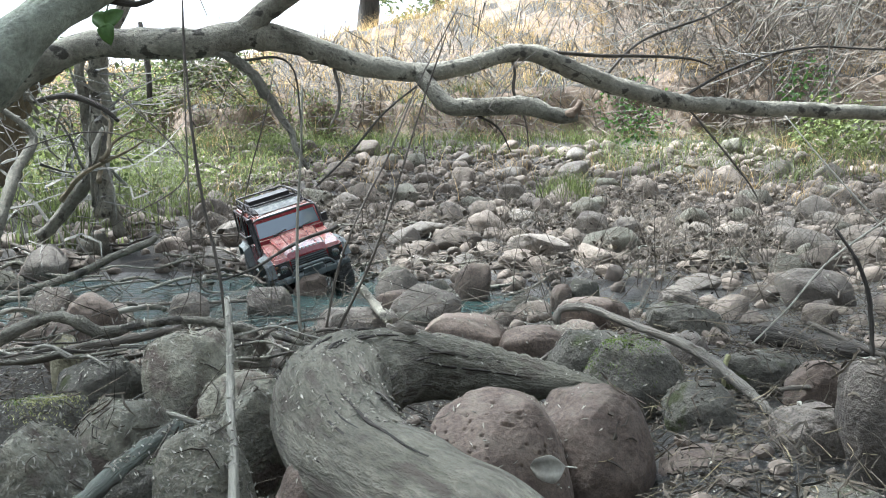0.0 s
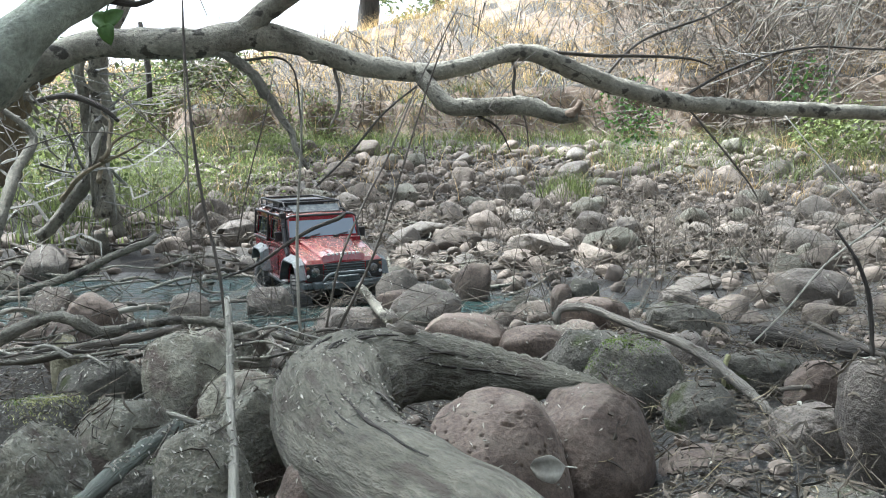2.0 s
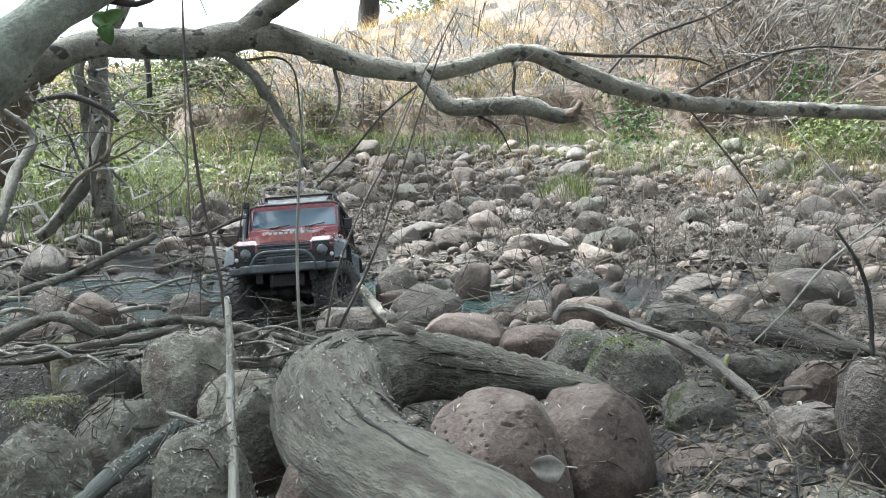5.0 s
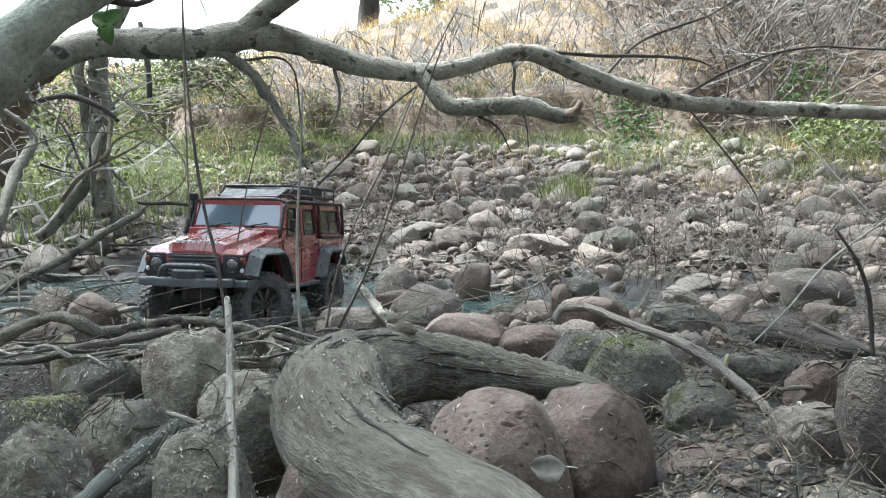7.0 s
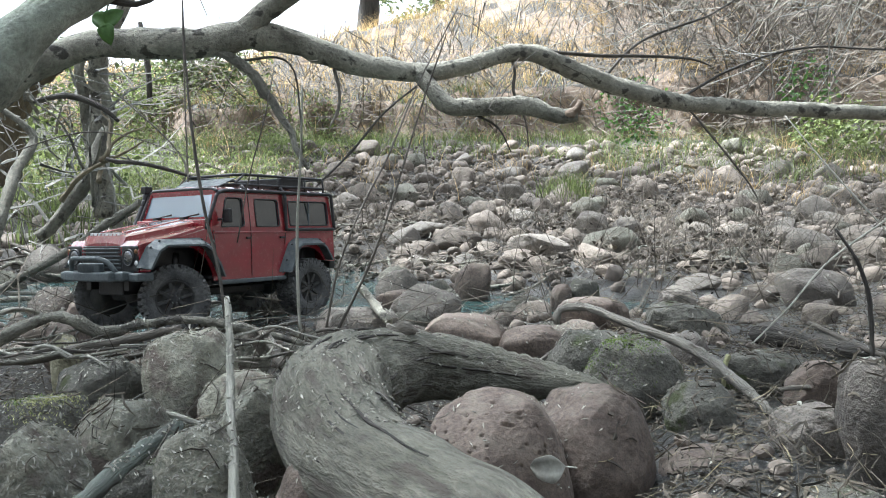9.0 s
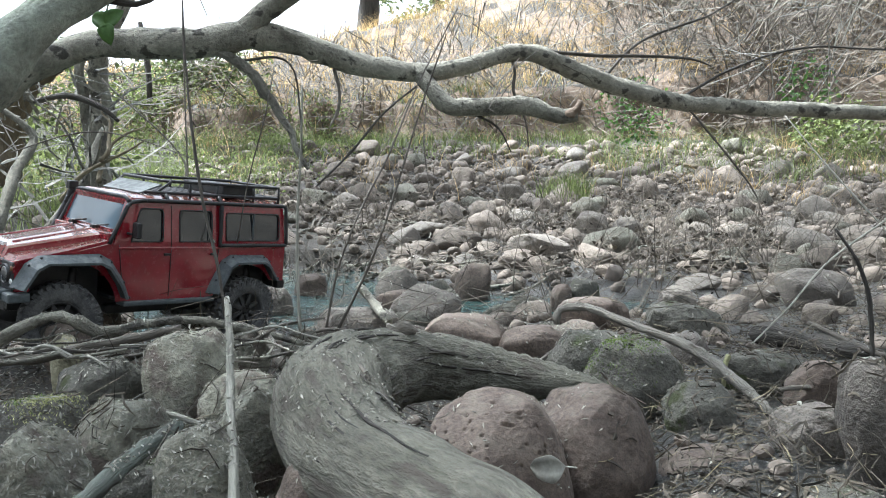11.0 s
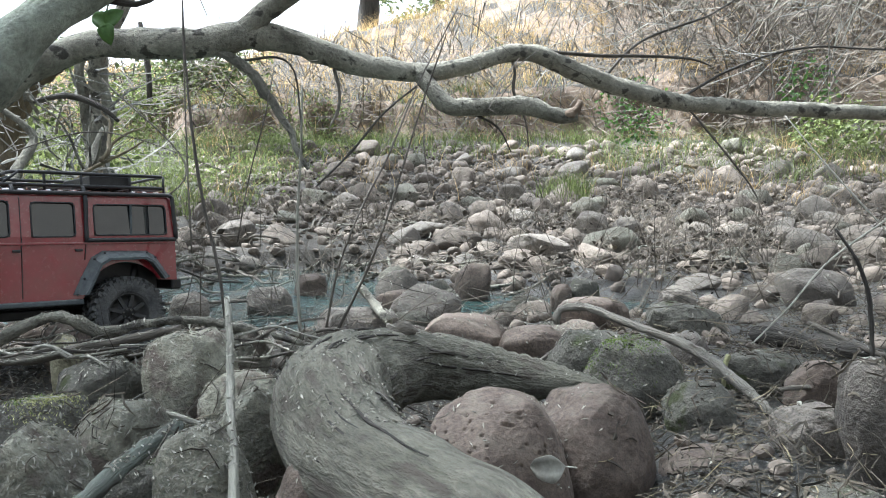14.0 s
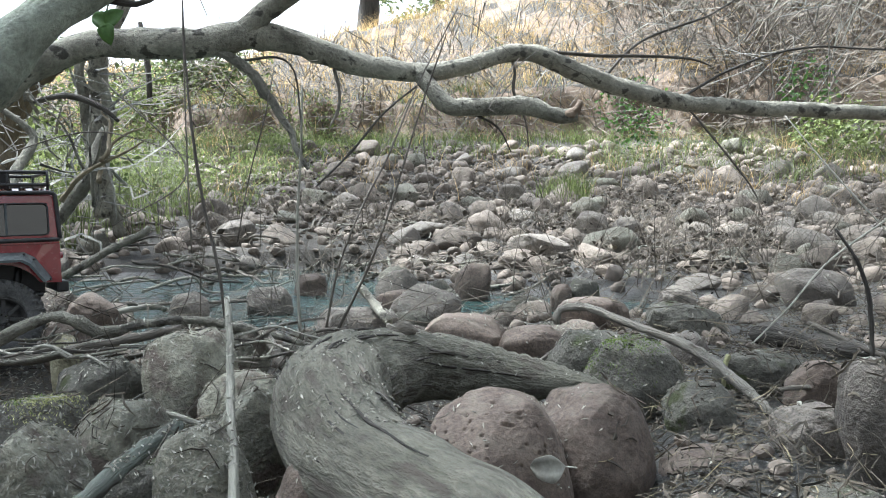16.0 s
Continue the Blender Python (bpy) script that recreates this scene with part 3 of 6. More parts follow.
# ---- the curled driftwood log
def build_log():
    pts = ((0.06, 0.427, 0.034, 0.0366), (0.03, 0.488, 0.039, 0.0409), (-0.026, 0.568, 0.038, 0.0450), (-0.074, 0.658, 0.042, 0.0483), (-0.106, 0.759, 0.056, 0.0539), (-0.094, 0.86, 0.059, 0.0506), (-0.042, 0.94, 0.054, 0.0434),
           (0.031, 0.969, 0.043, 0.0353), (0.112, 0.958, 0.034, 0.0242), (0.175, 0.938, 0.027, 0.0132), (0.193, 0.928, 0.023, 0.0065))
    log = limb("driftwood_log", pts, M["driftwood"], "thick curled weathered grey driftwood log", "log", step=0.005, sides=96, rough=0.14, groove=0.035, wobble=0.06, seed=3)
    # drying cracks that follow the grain
    s = spline(pts, 0.005)
    tang = np.gradient(s[:, :3], axis=0)
    tang /= np.linalg.norm(tang, axis=1)[:, None]
    for a, b, way in ((0.22, 0.5, (-0.3, -0.3, 0.9)), (0.30, 0.56, (-0.5, -0.5, 0.7)), (0.33, 0.52, (-0.7, -0.45, 0.55)), (0.40, 0.58, (0.1, -0.5, 0.85)), (0.5, 0.7, (-0.3, -0.2, 0.95)), (0.18, 0.33, (-0.6, -0.2, 0.75)), (0.36, 0.60, (-0.2, -0.6, 0.75)), (0.27, 0.46, (-0.9, -0.2, 0.3)), (0.46, 0.66, (0.2, -0.5, 0.85)), (0.62, 0.85, (0.0, -0.8, 0.6)), (0.66, 0.9, (0.0, -0.95, 0.25)), (0.15, 0.36, (-0.1, -0.2, 0.97))):
        a, b = int(a * len(s)), int(b * len(s))
        crack = []
        for i in range(a, b, 3):
            d = np.array(way) + 0.10 * np.array(noise.noise_vector(Vector((i * 0.07, a, 0))))
            d -= tang[i] * (d @ tang[i])
            d /= np.linalg.norm(d)
            crack.append((*(s[i, :3] + d * s[i, 3] * 0.985), 0.0011 * (0.4 + math.sin(math.pi * (i - a) / (b - a)))))
        v, f = tube_data(crack, step=0.004, sides=5, rough=0.4, wobble=0.5, seed=a)
        mesh_object("crack", v, f, M["bark_dark"], log, label="dark drying crack")
    # torn bark and splinters along the inner edge, a broken knot on the back
    rng = random.Random(8)
    for k in range(34):
        i = rng.randrange(int(0.30 * len(s)), int(0.72 * len(s)))
        d = np.array((0.75 + rng.gauss(0, 0.25), -0.1 + rng.gauss(0, 0.3), 0.35 + rng.gauss(0, 0.3)))
        d -= tang[i] * (d @ tang[i])
        d /= np.linalg.norm(d)
        p = s[i, :3] + d * s[i, 3] * 0.99
        e = p + tang[i] * rng.uniform(0.012, 0.035) * rng.choice((-1, 1)) + d * rng.uniform(-0.001, 0.005)
        r = rng.uniform(0.0007, 0.0019)
        v, f = tube_data(((*p, r), (*((p + e) / 2 + d * 0.001), r * 1.2), (*e, r * 0.3)), step=0.004, sides=5, rough=0.5, wobble=0.6, seed=k)
        mesh_object("splinter", v, f, M[("driftwood", "twig", "bark_dark")[k % 3]], log, label="loose splinter of torn bark")
    v, f = tube_data(((-0.058, 0.92, 0.082, 0.012), (-0.054, 0.915, 0.096, 0.010), (-0.040, 0.915, 0.101, 0.008), (-0.030, 0.918, 0.098, 0.003)), step=0.003, sides=16, rough=0.7, wobble=0.3, seed=9)
    mesh_object("knot", v, f, M["twig"], log, label="ragged broken knot")
    return log


build_log()

# ---- branches overhead
BR = M["bark"]
big = limb("overhanging_branch", ((-1.406, 2.156, 0.28, 0.0447), (-1.255, 2.22, 0.494, 0.0457), (-1.128, 2.277, 0.616, 0.0436), (-1.01, 2.331, 0.676, 0.0382), (-0.851, 2.332, 0.687, 0.0430), (-0.691, 2.332, 0.686, 0.0430), (-0.553, 2.354, 0.712, 0.0434), (-0.43, 2.383, 0.697, 0.0358), (-0.273, 2.43, 0.652, 0.0349), (-0.106, 2.428, 0.618, 0.0299), (0.06, 2.449, 0.638, 0.0251), (0.248, 2.482, 0.687, 0.0255), (0.391, 2.53, 0.644, 0.0294),
     (0.558, 2.577, 0.594, 0.0283), (0.749, 2.624, 0.556, 0.0270), (0.984, 2.673, 0.54, 0.0257), (1.245, 2.724, 0.54, 0.0243), (1.592, 2.773, 0.526, 0.0229)), BR, "long pale grey branch arching over the creek", step=0.03, sides=14, rough=0.2, wobble=0.25, seed=1)
limb("fork", ((-0.569, 2.354, 0.712, 0.0353), (-0.5, 2.337, 0.772, 0.0303), (-0.417, 2.32, 0.821, 0.0253), (-0.28, 2.244, 0.874, 0.0183)), BR, "", "", parent=big, step=0.02, sides=12, rough=0.2, seed=2)
limb("fork", ((-0.081, 2.429, 0.628, 0.0233), (-0.031, 2.404, 0.563, 0.0247), (0.018, 2.391, 0.516, 0.0263), (0.124, 2.381, 0.514, 0.0245), (0.239, 2.381, 0.514, 0.0261), (0.329, 2.38, 0.487, 0.0212), (0.389, 2.38, 0.487, 0.0196)), BR, "", "", parent=big, step=0.02, sides=12, rough=0.25, wobble=0.2, seed=4)
limb("broken_end", ((0.353, 2.379, 0.482, 0.0163), (0.384, 2.371, 0.502, 0.0146), (0.395, 2.362, 0.528, 0.0065)), M["earth"], "", "", parent=big, step=0.008, sides=9, rough=0.6, seed=5)
limb("fork", ((-0.651, 2.331, 0.671, 0.0143), (-0.596, 2.329, 0.64, 0.0143), (-0.529, 2.326, 0.592, 0.0143), (-0.503, 2.323, 0.544, 0.0159), (-0.481, 2.322, 0.524, 0.0127), (-0.457, 2.319, 0.476, 0.0111), (-0.427, 2.316, 0.433, 0.0096), (-0.415, 2.303, 0.39, 0.0079), (-0.377, 2.289, 0.329, 0.0047)), M["bark"], "", "", parent=big, step=0.02, sides=10, rough=0.2, wobble=0.2, seed=6)
limb("side_branch", ((0.282, 2.482, 0.687, 0.0071), (0.461, 2.533, 0.689, 0.0062), (0.646, 2.583, 0.694, 0.0053), (0.785, 2.633, 0.691, 0.0043), (0.857, 2.631, 0.667, 0.0022)), M["twig"], "", "", parent=big, step=0.03, sides=7, wobble=1.2, seed=7)
limb("side_branch", ((-0.322, 2.429, 0.635, 0.0060), (-0.303, 2.404, 0.563, 0.0049), (-0.304, 2.381, 0.503, 0.0049), (-0.329, 2.367, 0.448, 0.0020)), M["twig"], "", "", parent=big, step=0.02, sides=7, seed=8)
limb("side_branch", ((-0.564, 2.329, 0.635, 0.0038), (-0.472, 2.35, 0.648, 0.0039), (-0.424, 2.347, 0.611, 0.0029), (-0.408, 2.341, 0.507, 0.0029), (-0.397, 2.313, 0.377, 0.0019)), M["twig"], "", "", parent=big, step=0.02, sides=6, seed=9)
limb("side_branch", ((0.205, 2.481, 0.674, 0.0051), (0.216, 2.468, 0.621, 0.0051), (0.209, 2.455, 0.569, 0.0050), (0.246, 2.449, 0.477, 0.0030), (0.254, 2.444, 0.401, 0.0020)), M["twig"], "", "", parent=big, step=0.02, sides=6, seed=10)
limb("side_branch", ((-0.015, 2.391, 0.512, 0.0049), (0.075, 2.39, 0.496, 0.0049), (0.158, 2.398, 0.456, 0.0030), (0.199, 2.393, 0.382, 0.0020)), M["bark_dark"], "", "", parent=big, step=0.02, sides=6, seed=11)
limb("side_branch", ((0.487, 2.578, 0.612, 0.0046), (0.641, 2.637, 0.753, 0.0043), (0.871, 2.743, 0.847, 0.0037), (1.059, 2.851, 0.966, 0.0031)), M["bark_dark"], "", "", parent=big, step=0.03, sides=7, wobble=0.8, seed=62)
limb("side_branch", ((0.749, 2.625, 0.559, 0.0047), (0.929, 2.681, 0.662, 0.0044), (1.189, 2.736, 0.745, 0.0037), (1.563, 2.837, 0.753, 0.0029)), M["bark_dark"], "", "", parent=big, step=0.03, sides=7, wobble=0.8, seed=63)
limb("side_branch", ((0.767, 2.624, 0.552, 0.0043), (0.861, 2.617, 0.439, 0.0036), (0.991, 2.627, 0.286, 0.0029), (1.027, 2.622, 0.196, 0.0018)), M["twig"], "", "", parent=big, step=0.03, sides=7, wobble=0.8, seed=65)
near = limb("near_branch", ((-0.783, 1.258, 0.345, 0.0450), (-0.715, 1.316, 0.457, 0.0450), (-0.662, 1.34, 0.526, 0.0366), (-0.621, 1.373, 0.572, 0.0337), (-0.557, 1.427, 0.628, 0.0291), (-0.472, 1.532, 0.706, 0.0229)), M["bark_smooth"], "thick smooth grey-green branch crossing near the lens", step=0.02, sides=18, rough=0.12, wobble=0.1, seed=12)
limb("side_branch", ((-0.615, 1.425, 0.598, 0.0076), (-0.527, 1.424, 0.581, 0.0052), (-0.484, 1.425, 0.6, 0.0035)), M["bark_dark"], "", "", parent=near, step=0.02, sides=8, seed=13)

# ---- trees behind, left of the creek
TREE = "gnarled grey trunk of a creekside tree"
limb("old_tree", ((-1.203, 2.901, 0.18, 0.0321), (-1.217, 2.91, 0.31, 0.0341), (-1.229, 2.917, 0.431, 0.0402), (-1.205, 2.904, 0.549, 0.0439), (-1.208, 2.88, 0.644, 0.0336), (-1.183, 2.856, 0.738, 0.0293), (-1.142, 2.841, 0.821, 0.0233), (-1.055, 2.851, 0.966, 0.0194)), M["bark"], TREE, "tree", step=0.02, sides=14, rough=0.35, wobble=0.3, seed=14)
limb("old_tree", ((-1.143, 2.897, 0.11, 0.0201), (-1.183, 2.906, 0.25, 0.0201), (-1.243, 2.916, 0.411, 0.0221), (-1.251, 2.877, 0.585, 0.0178), (-1.249, 2.834, 0.695, 0.0155), (-1.21, 2.84, 0.792, 0.0136)), M["bark"], "slim grey stem of a creekside tree", "tree", step=0.02, sides=10, rough=0.3, wobble=0.3, seed=15)
limb("old_tree", ((-1.715, 3.209, 0.295, 0.0576), (-1.698, 3.22, 0.472, 0.0532), (-1.619, 3.128, 0.604, 0.0515), (-1.504, 3.033, 0.686, 0.0416), (-1.354, 2.937, 0.751, 0.0361)), M["bark_yellow"], "brown leaning tree trunk beside the water", "tree", step=0.03, sides=14, rough=0.3, wobble=0.2, seed=16)
limb("leaning_branch", ((-1.286, 2.597, 0.124, 0.0180), (-1.223, 2.601, 0.187, 0.0198), (-1.142, 2.609, 0.304, 0.0234), (-1.123, 2.664, 0.397, 0.0220), (-1.111, 2.719, 0.474, 0.0168)), M["bark"], "crooked grey branch leaning in the reeds", step=0.02, sides=10, rough=0.25, wobble=0.3, seed=17)
limb("leaning_branch", ((-1.24, 2.19, 0.022, 0.0122), (-1.233, 2.304, 0.234, 0.0159), (-1.253, 2.41, 0.333, 0.0166), (-1.253, 2.516, 0.423, 0.0139), (-1.288, 2.519, 0.475, 0.0104), (-1.375, 2.523, 0.535, 0.0087)), M["bark"], "pale bent branch at the water", step=0.02, sides=9, rough=0.25, wobble=0.3, seed=18)
limb("leaning_branch", ((-2.696, 7.572, 1.158, 0.0260), (-2.711, 7.59, 1.443, 0.0260), (-2.784, 7.616, 1.858, 0.0208)), M["bark_dark"], "thin dark stem on the bank", step=0.1, sides=7, seed=19)
limb("leaning_branch", ((-1.304, 2.624, 0.556, 0.0072), (-1.196, 2.626, 0.574, 0.0108), (-1.088, 2.623, 0.538, 0.0090), (-1.034, 2.62, 0.493, 0.0054)), M["bark_dark"], "short crooked dark branch", step=0.02, sides=8, wobble=0.3, seed=20)

rng_tangle = random.Random(77)
for k in range(9):
    p = Vector((rng_tangle.uniform(-1.5, -1.02), rng_tangle.uniform(2.45, 2.95), rng_tangle.uniform(0.15, 0.45)))
    way = Vector((rng_tangle.gauss(0, 0.6), rng_tangle.gauss(0, 0.3), rng_tangle.uniform(0.3, 1.0))).normalized()
    r, pts = rng_tangle.uniform(0.004, 0.009), []
    for j in range(7):
        pts.append((*p, r * (1 - 0.11 * j)))
        way = (way + Vector((rng_tangle.gauss(0, 0.27), rng_tangle.gauss(0, 0.2), rng_tangle.gauss(0, 0.2)))).normalized()
        p = p + way * rng_tangle.uniform(0.035, 0.075)
    limb("crooked_branch", pts, M[("bark", "bark_smooth", "bark_yellow")[k % 3]], "crooked dead grey branch in the creekside tangle", "branch", "tangled branches", step=0.012, sides=8, rough=0.4, wobble=0.5, seed=400 + k)

# ---- stems and sticks in front
def stem(pts, label, mat="twig", seed=0, category="weed", name="dry_weed", sides=6, step=0.02):
    return limb(name, pts, M[mat], label, category, "dry weeds" if name == "dry_weed" else "loose sticks", step=step, sides=sides, rough=0.2 if name == "dry_weed" else 0.45, wobble=0.3 if name == "dry_weed" else 0.6, seed=seed)


stem(((-0.334, 1.241, 0.069, 0.0026), (-0.348, 1.256, 0.146, 0.0026), (-0.374, 1.281, 0.232, 0.0027), (-0.4, 1.309, 0.358, 0.0024), (-0.417, 1.337, 0.478, 0.0019), (-0.426, 1.354, 0.59, 0.0014)), "tall thin brown dry stem", seed=30)
stem(((-0.492, 1.596, 0.14, 0.0017), (-0.501, 1.607, 0.305, 0.0017), (-0.509, 1.621, 0.538, 0.0015), (-0.512, 1.629, 0.659, 0.0013)), "tall thin brown dry stem", seed=31)
stem(((-0.209, 1.189, 0.043, 0.0025), (-0.214, 1.195, 0.126, 0.0025), (-0.214, 1.201, 0.225, 0.0022), (-0.209, 1.207, 0.316, 0.0020), (-0.207, 1.213, 0.416, 0.0012)), "pale thin upright dry stem", "twig_pale", 32)
stem(((-0.188, 1.289, 0.034, 0.0022), (-0.166, 1.296, 0.142, 0.0022), (-0.132, 1.321, 0.232, 0.0019), (-0.088, 1.357, 0.325, 0.0017), (-0.043, 1.415, 0.444, 0.0015), (0.026, 1.474, 0.586, 0.0012)), "slanting dry stem with side twigs", seed=33)
stem(((-0.177, 1.339, 0.026, 0.0028), (-0.135, 1.344, 0.11, 0.0025), (-0.098, 1.36, 0.203, 0.0023), (-0.052, 1.409, 0.357, 0.0017), (-0.031, 1.414, 0.424, 0.0015), (0.006, 1.42, 0.531, 0.0012)), "slanting dry stem with side twigs", seed=34)
stem(((-0.353, 1.398, 0.173, 0.0012), (-0.334, 1.405, 0.279, 0.0012), (-0.304, 1.412, 0.395, 0.0012), (-0.29, 1.417, 0.473, 0.0009)), "thin grey dry stem", seed=35)
stem(((-0.279, 1.805, 0.275, 0.0022), (-0.204, 1.81, 0.35, 0.0030), (-0.13, 1.815, 0.437, 0.0026), (-0.056, 1.87, 0.506, 0.0023)), "dark thin slanting twig", "bark_dark", 36)
stem(((-0.809, 2, 0.181, 0.0017), (-0.629, 2.008, 0.319, 0.0021), (-0.878, 2.123, 0.555, 0.0022)), "thin brown bent twig", seed=37)
stem(((-0.847, 1.609, 0.339, 0.0013), (-0.714, 1.611, 0.377, 0.0017), (-0.603, 1.61, 0.366, 0.0013), (-0.437, 1.607, 0.305, 0.0010)), "thin brown arching twig", seed=38)
stem(((-0.058, 3.508, 0.275, 0.0029), (-0.082, 3.522, 0.492, 0.0029), (-0.07, 3.533, 0.662, 0.0022)), "thin upright dry stem", seed=39)

STICK = dict(name="fallen_stick", category="stick", sides=9, step=0.012)
stem(((-0.146, 0.56, 0.004, 0.0046), (-0.161, 0.62, 0.04, 0.0043), (-0.188, 0.71, 0.076, 0.0037), (-0.205, 0.773, 0.115, 0.0035), (-0.217, 0.815, 0.149, 0.0033)), "bleached greenish stick standing upright", "twig_pale", 50, **STICK)
stem(((-0.254, 0.548, 0.035, 0.0064), (-0.251, 0.608, 0.04, 0.0074), (-0.249, 0.668, 0.041, 0.0077), (-0.243, 0.729, 0.044, 0.0071)), "thick grey-green stick propped between boulders", "stick_green", 51, **STICK)
stem(((-0.304, 0.808, 0.036, 0.0028), (-0.269, 0.808, 0.032, 0.0033), (-0.241, 0.807, 0.022, 0.0028), (-0.217, 0.807, 0.017, 0.0023)), "pale bent stick on the boulders", "twig_pale", 52, **STICK)
stem(((-0.628, 1.089, 0.041, 0.0075), (-0.585, 1.111, 0.068, 0.0089), (-0.548, 1.132, 0.082, 0.0078), (-0.521, 1.141, 0.075, 0.0091), (-0.485, 1.15, 0.056, 0.0099), (-0.433, 1.161, 0.066, 0.0066), (-0.371, 1.171, 0.072, 0.0060), (-0.314, 1.171, 0.067, 0.0060), (-0.253, 1.19, 0.049, 0.0055), (-0.203, 1.189, 0.034, 0.0034)), "long crooked grey branch lying across boulders", "bark", 53, **STICK)
stem(((-0.601, 1.069, 0.034, 0.0061), (-0.541, 1.069, 0.037, 0.0067), (-0.483, 1.09, 0.049, 0.0069), (-0.422, 1.11, 0.058, 0.0064), (-0.366, 1.131, 0.069, 0.0052)), "straight brown stick beneath a crooked branch", "twig", 54, **STICK)
stem(((-0.298, 1.191, 0.064, 0.0041), (-0.257, 1.17, 0.05, 0.0060), (-0.22, 1.108, 0.018, 0.0070)), "short dark forked stick", "twig", 55, **STICK)
stem(((-0.147, 1.413, 0.098, 0.0065), (-0.12, 1.392, 0.071, 0.0080), (-0.089, 1.35, 0.043, 0.0085)), "short thick stub of grey wood", "bark", 56, **STICK)
stem(((0.184, 1.31, 0.045, 0.0052), (0.188, 1.311, 0.069, 0.0060), (0.23, 1.292, 0.075, 0.0059), (0.28, 1.23, 0.06, 0.0063), (0.334, 1.149, 0.046, 0.0072), (0.364, 1.028, 0.024, 0.0071), (0.373, 0.957, 0.012, 0.0061), (0.377, 0.916, 0.003, 0.0048)), "long bent grey stick lying over boulders", "stick_grey", 57, **STICK)
stem(((0.066, 1.238, 0.017, 0.0043), (0.121, 1.186, -0.003, 0.0048), (0.187, 1.238, 0.026, 0.0035), (0.275, 1.288, 0.026, 0.0037)), "thin brown root between stones", "twig", 58, **STICK)
stem(((0.358, 0.809, 0.045, 0.0023), (0.352, 0.787, 0.023, 0.0023), (0.345, 0.766, -0.001, 0.0027)), "short pale upright stick", "twig_pale", 59, **STICK)
stem(((0.396, 0.948, 0.025, 0.0027), (0.445, 0.968, 0.023, 0.0033), (0.489, 0.987, 0.016, 0.0028)), "short dark stick on litter", "twig", 60, **STICK)
stem(((0.604, 1.34, 0.043, 0.0038), (0.645, 1.288, 0.021, 0.0044), (0.679, 1.237, 0.008, 0.0043)), "brown stick on dark silt", "twig", 61, **STICK)
stem(((0.492, 1.288, 0.017, 0.0013), (0.576, 1.342, 0.073, 0.0016), (0.689, 1.446, 0.14, 0.0020), (0.837, 1.501, 0.224, 0.0020)), "long pale slanting twig", "twig_pale", 62, **STICK)
stem(((0.606, 1.138, 0.02, 0.0033), (0.602, 1.143, 0.099, 0.0033), (0.586, 1.146, 0.155, 0.0026), (0.553, 1.15, 0.206, 0.0020)), "dark thin upright stick", "bark_dark", 63, **STICK)
stem(((0.797, 1.916, 0.441, 0.0016), (0.855, 1.807, 0.312, 0.0020), (0.937, 1.698, 0.168, 0.0019)), "pale thin slanting twig", "twig_pale", 64, **STICK)
stem(((1.77, 6.027, 0.491, 0.0136), (2.019, 6.024, 0.45, 0.0170), (2.56, 6.021, 0.396, 0.0136)), "weathered pole lying on the far stones", "bark_yellow", 65, **STICK)
stem(((0.547, 1.408, 0.015, 0.0177), (0.599, 1.348, 0.01, 0.0201), (0.645, 1.287, 0.008, 0.0162), (0.675, 1.267, 0.004, 0.0087)), "blackened wet log half sunk in silt", "bark_dark", 66, **STICK)
stem(((0.378, 1.069, 0.041, 0.0037), (0.369, 1.058, 0.025, 0.0030), (0.364, 1.046, 0.001, 0.0030)), "short yellowish lichened twig", "twig_lichen", 67, **STICK)


# ---- vegetation
def blades(rng, spots, height, width, lean=0.35, segments=3):
    """Thin tapered bent blades, one strip each, rooted at the spots."""
    verts, faces = [], []
    for (x, y, z) in spots:
        h, w, a = height * rng.uniform(0.45, 1.25), width * rng.uniform(0.6, 1.3), rng.uniform(0, 6.28)
        lx, ly = lean * h * rng.gauss(0, 0.8), lean * h * rng.gauss(0, 0.8)
        o = len(verts)
        for s in range(segments):
            t = s / segments
            k = w * (1 - t) * 0.5
            cx, cy, cz = x + lx * t * t, y + ly * t * t, z + h * t * (1 - 0.15 * t)
            verts += [(cx - k * math.cos(a), cy - k * math.sin(a), cz), (cx + k * math.cos(a), cy + k * math.sin(a), cz)]
        verts.append((x + lx, y + ly, z + h * 0.85))
        for s in range(segments - 1):
            faces.append((o + 2 * s, o + 2 * s + 1, o + 2 * s + 3, o + 2 * s + 2))
        faces.append((o + 2 * segments - 2, o + 2 * segments - 1, o + 2 * segments))
    return verts, faces


def leaves(rng, spots, size):
    """Small pointed leaves, folded along the middle, any way round."""
    verts, faces = [], []
    for p in spots:
        m = Euler((rng.uniform(-1.2, 1.2), rng.uniform(-1.2, 1.2), rng.uniform(0, 6.28))).to_matrix()
        s = size * rng.uniform(0.6, 1.3)
        o = len(verts)
        for q in ((0, 0, 0), (0.28, 0.45, 0.08), (0, 1, 0), (-0.28, 0.45, 0.08)):
            verts.append(Vector(p) + m @ (Vector(q) * s))
        faces += [(o, o + 1, o + 2), (o, o + 2, o + 3)]
    return verts, faces


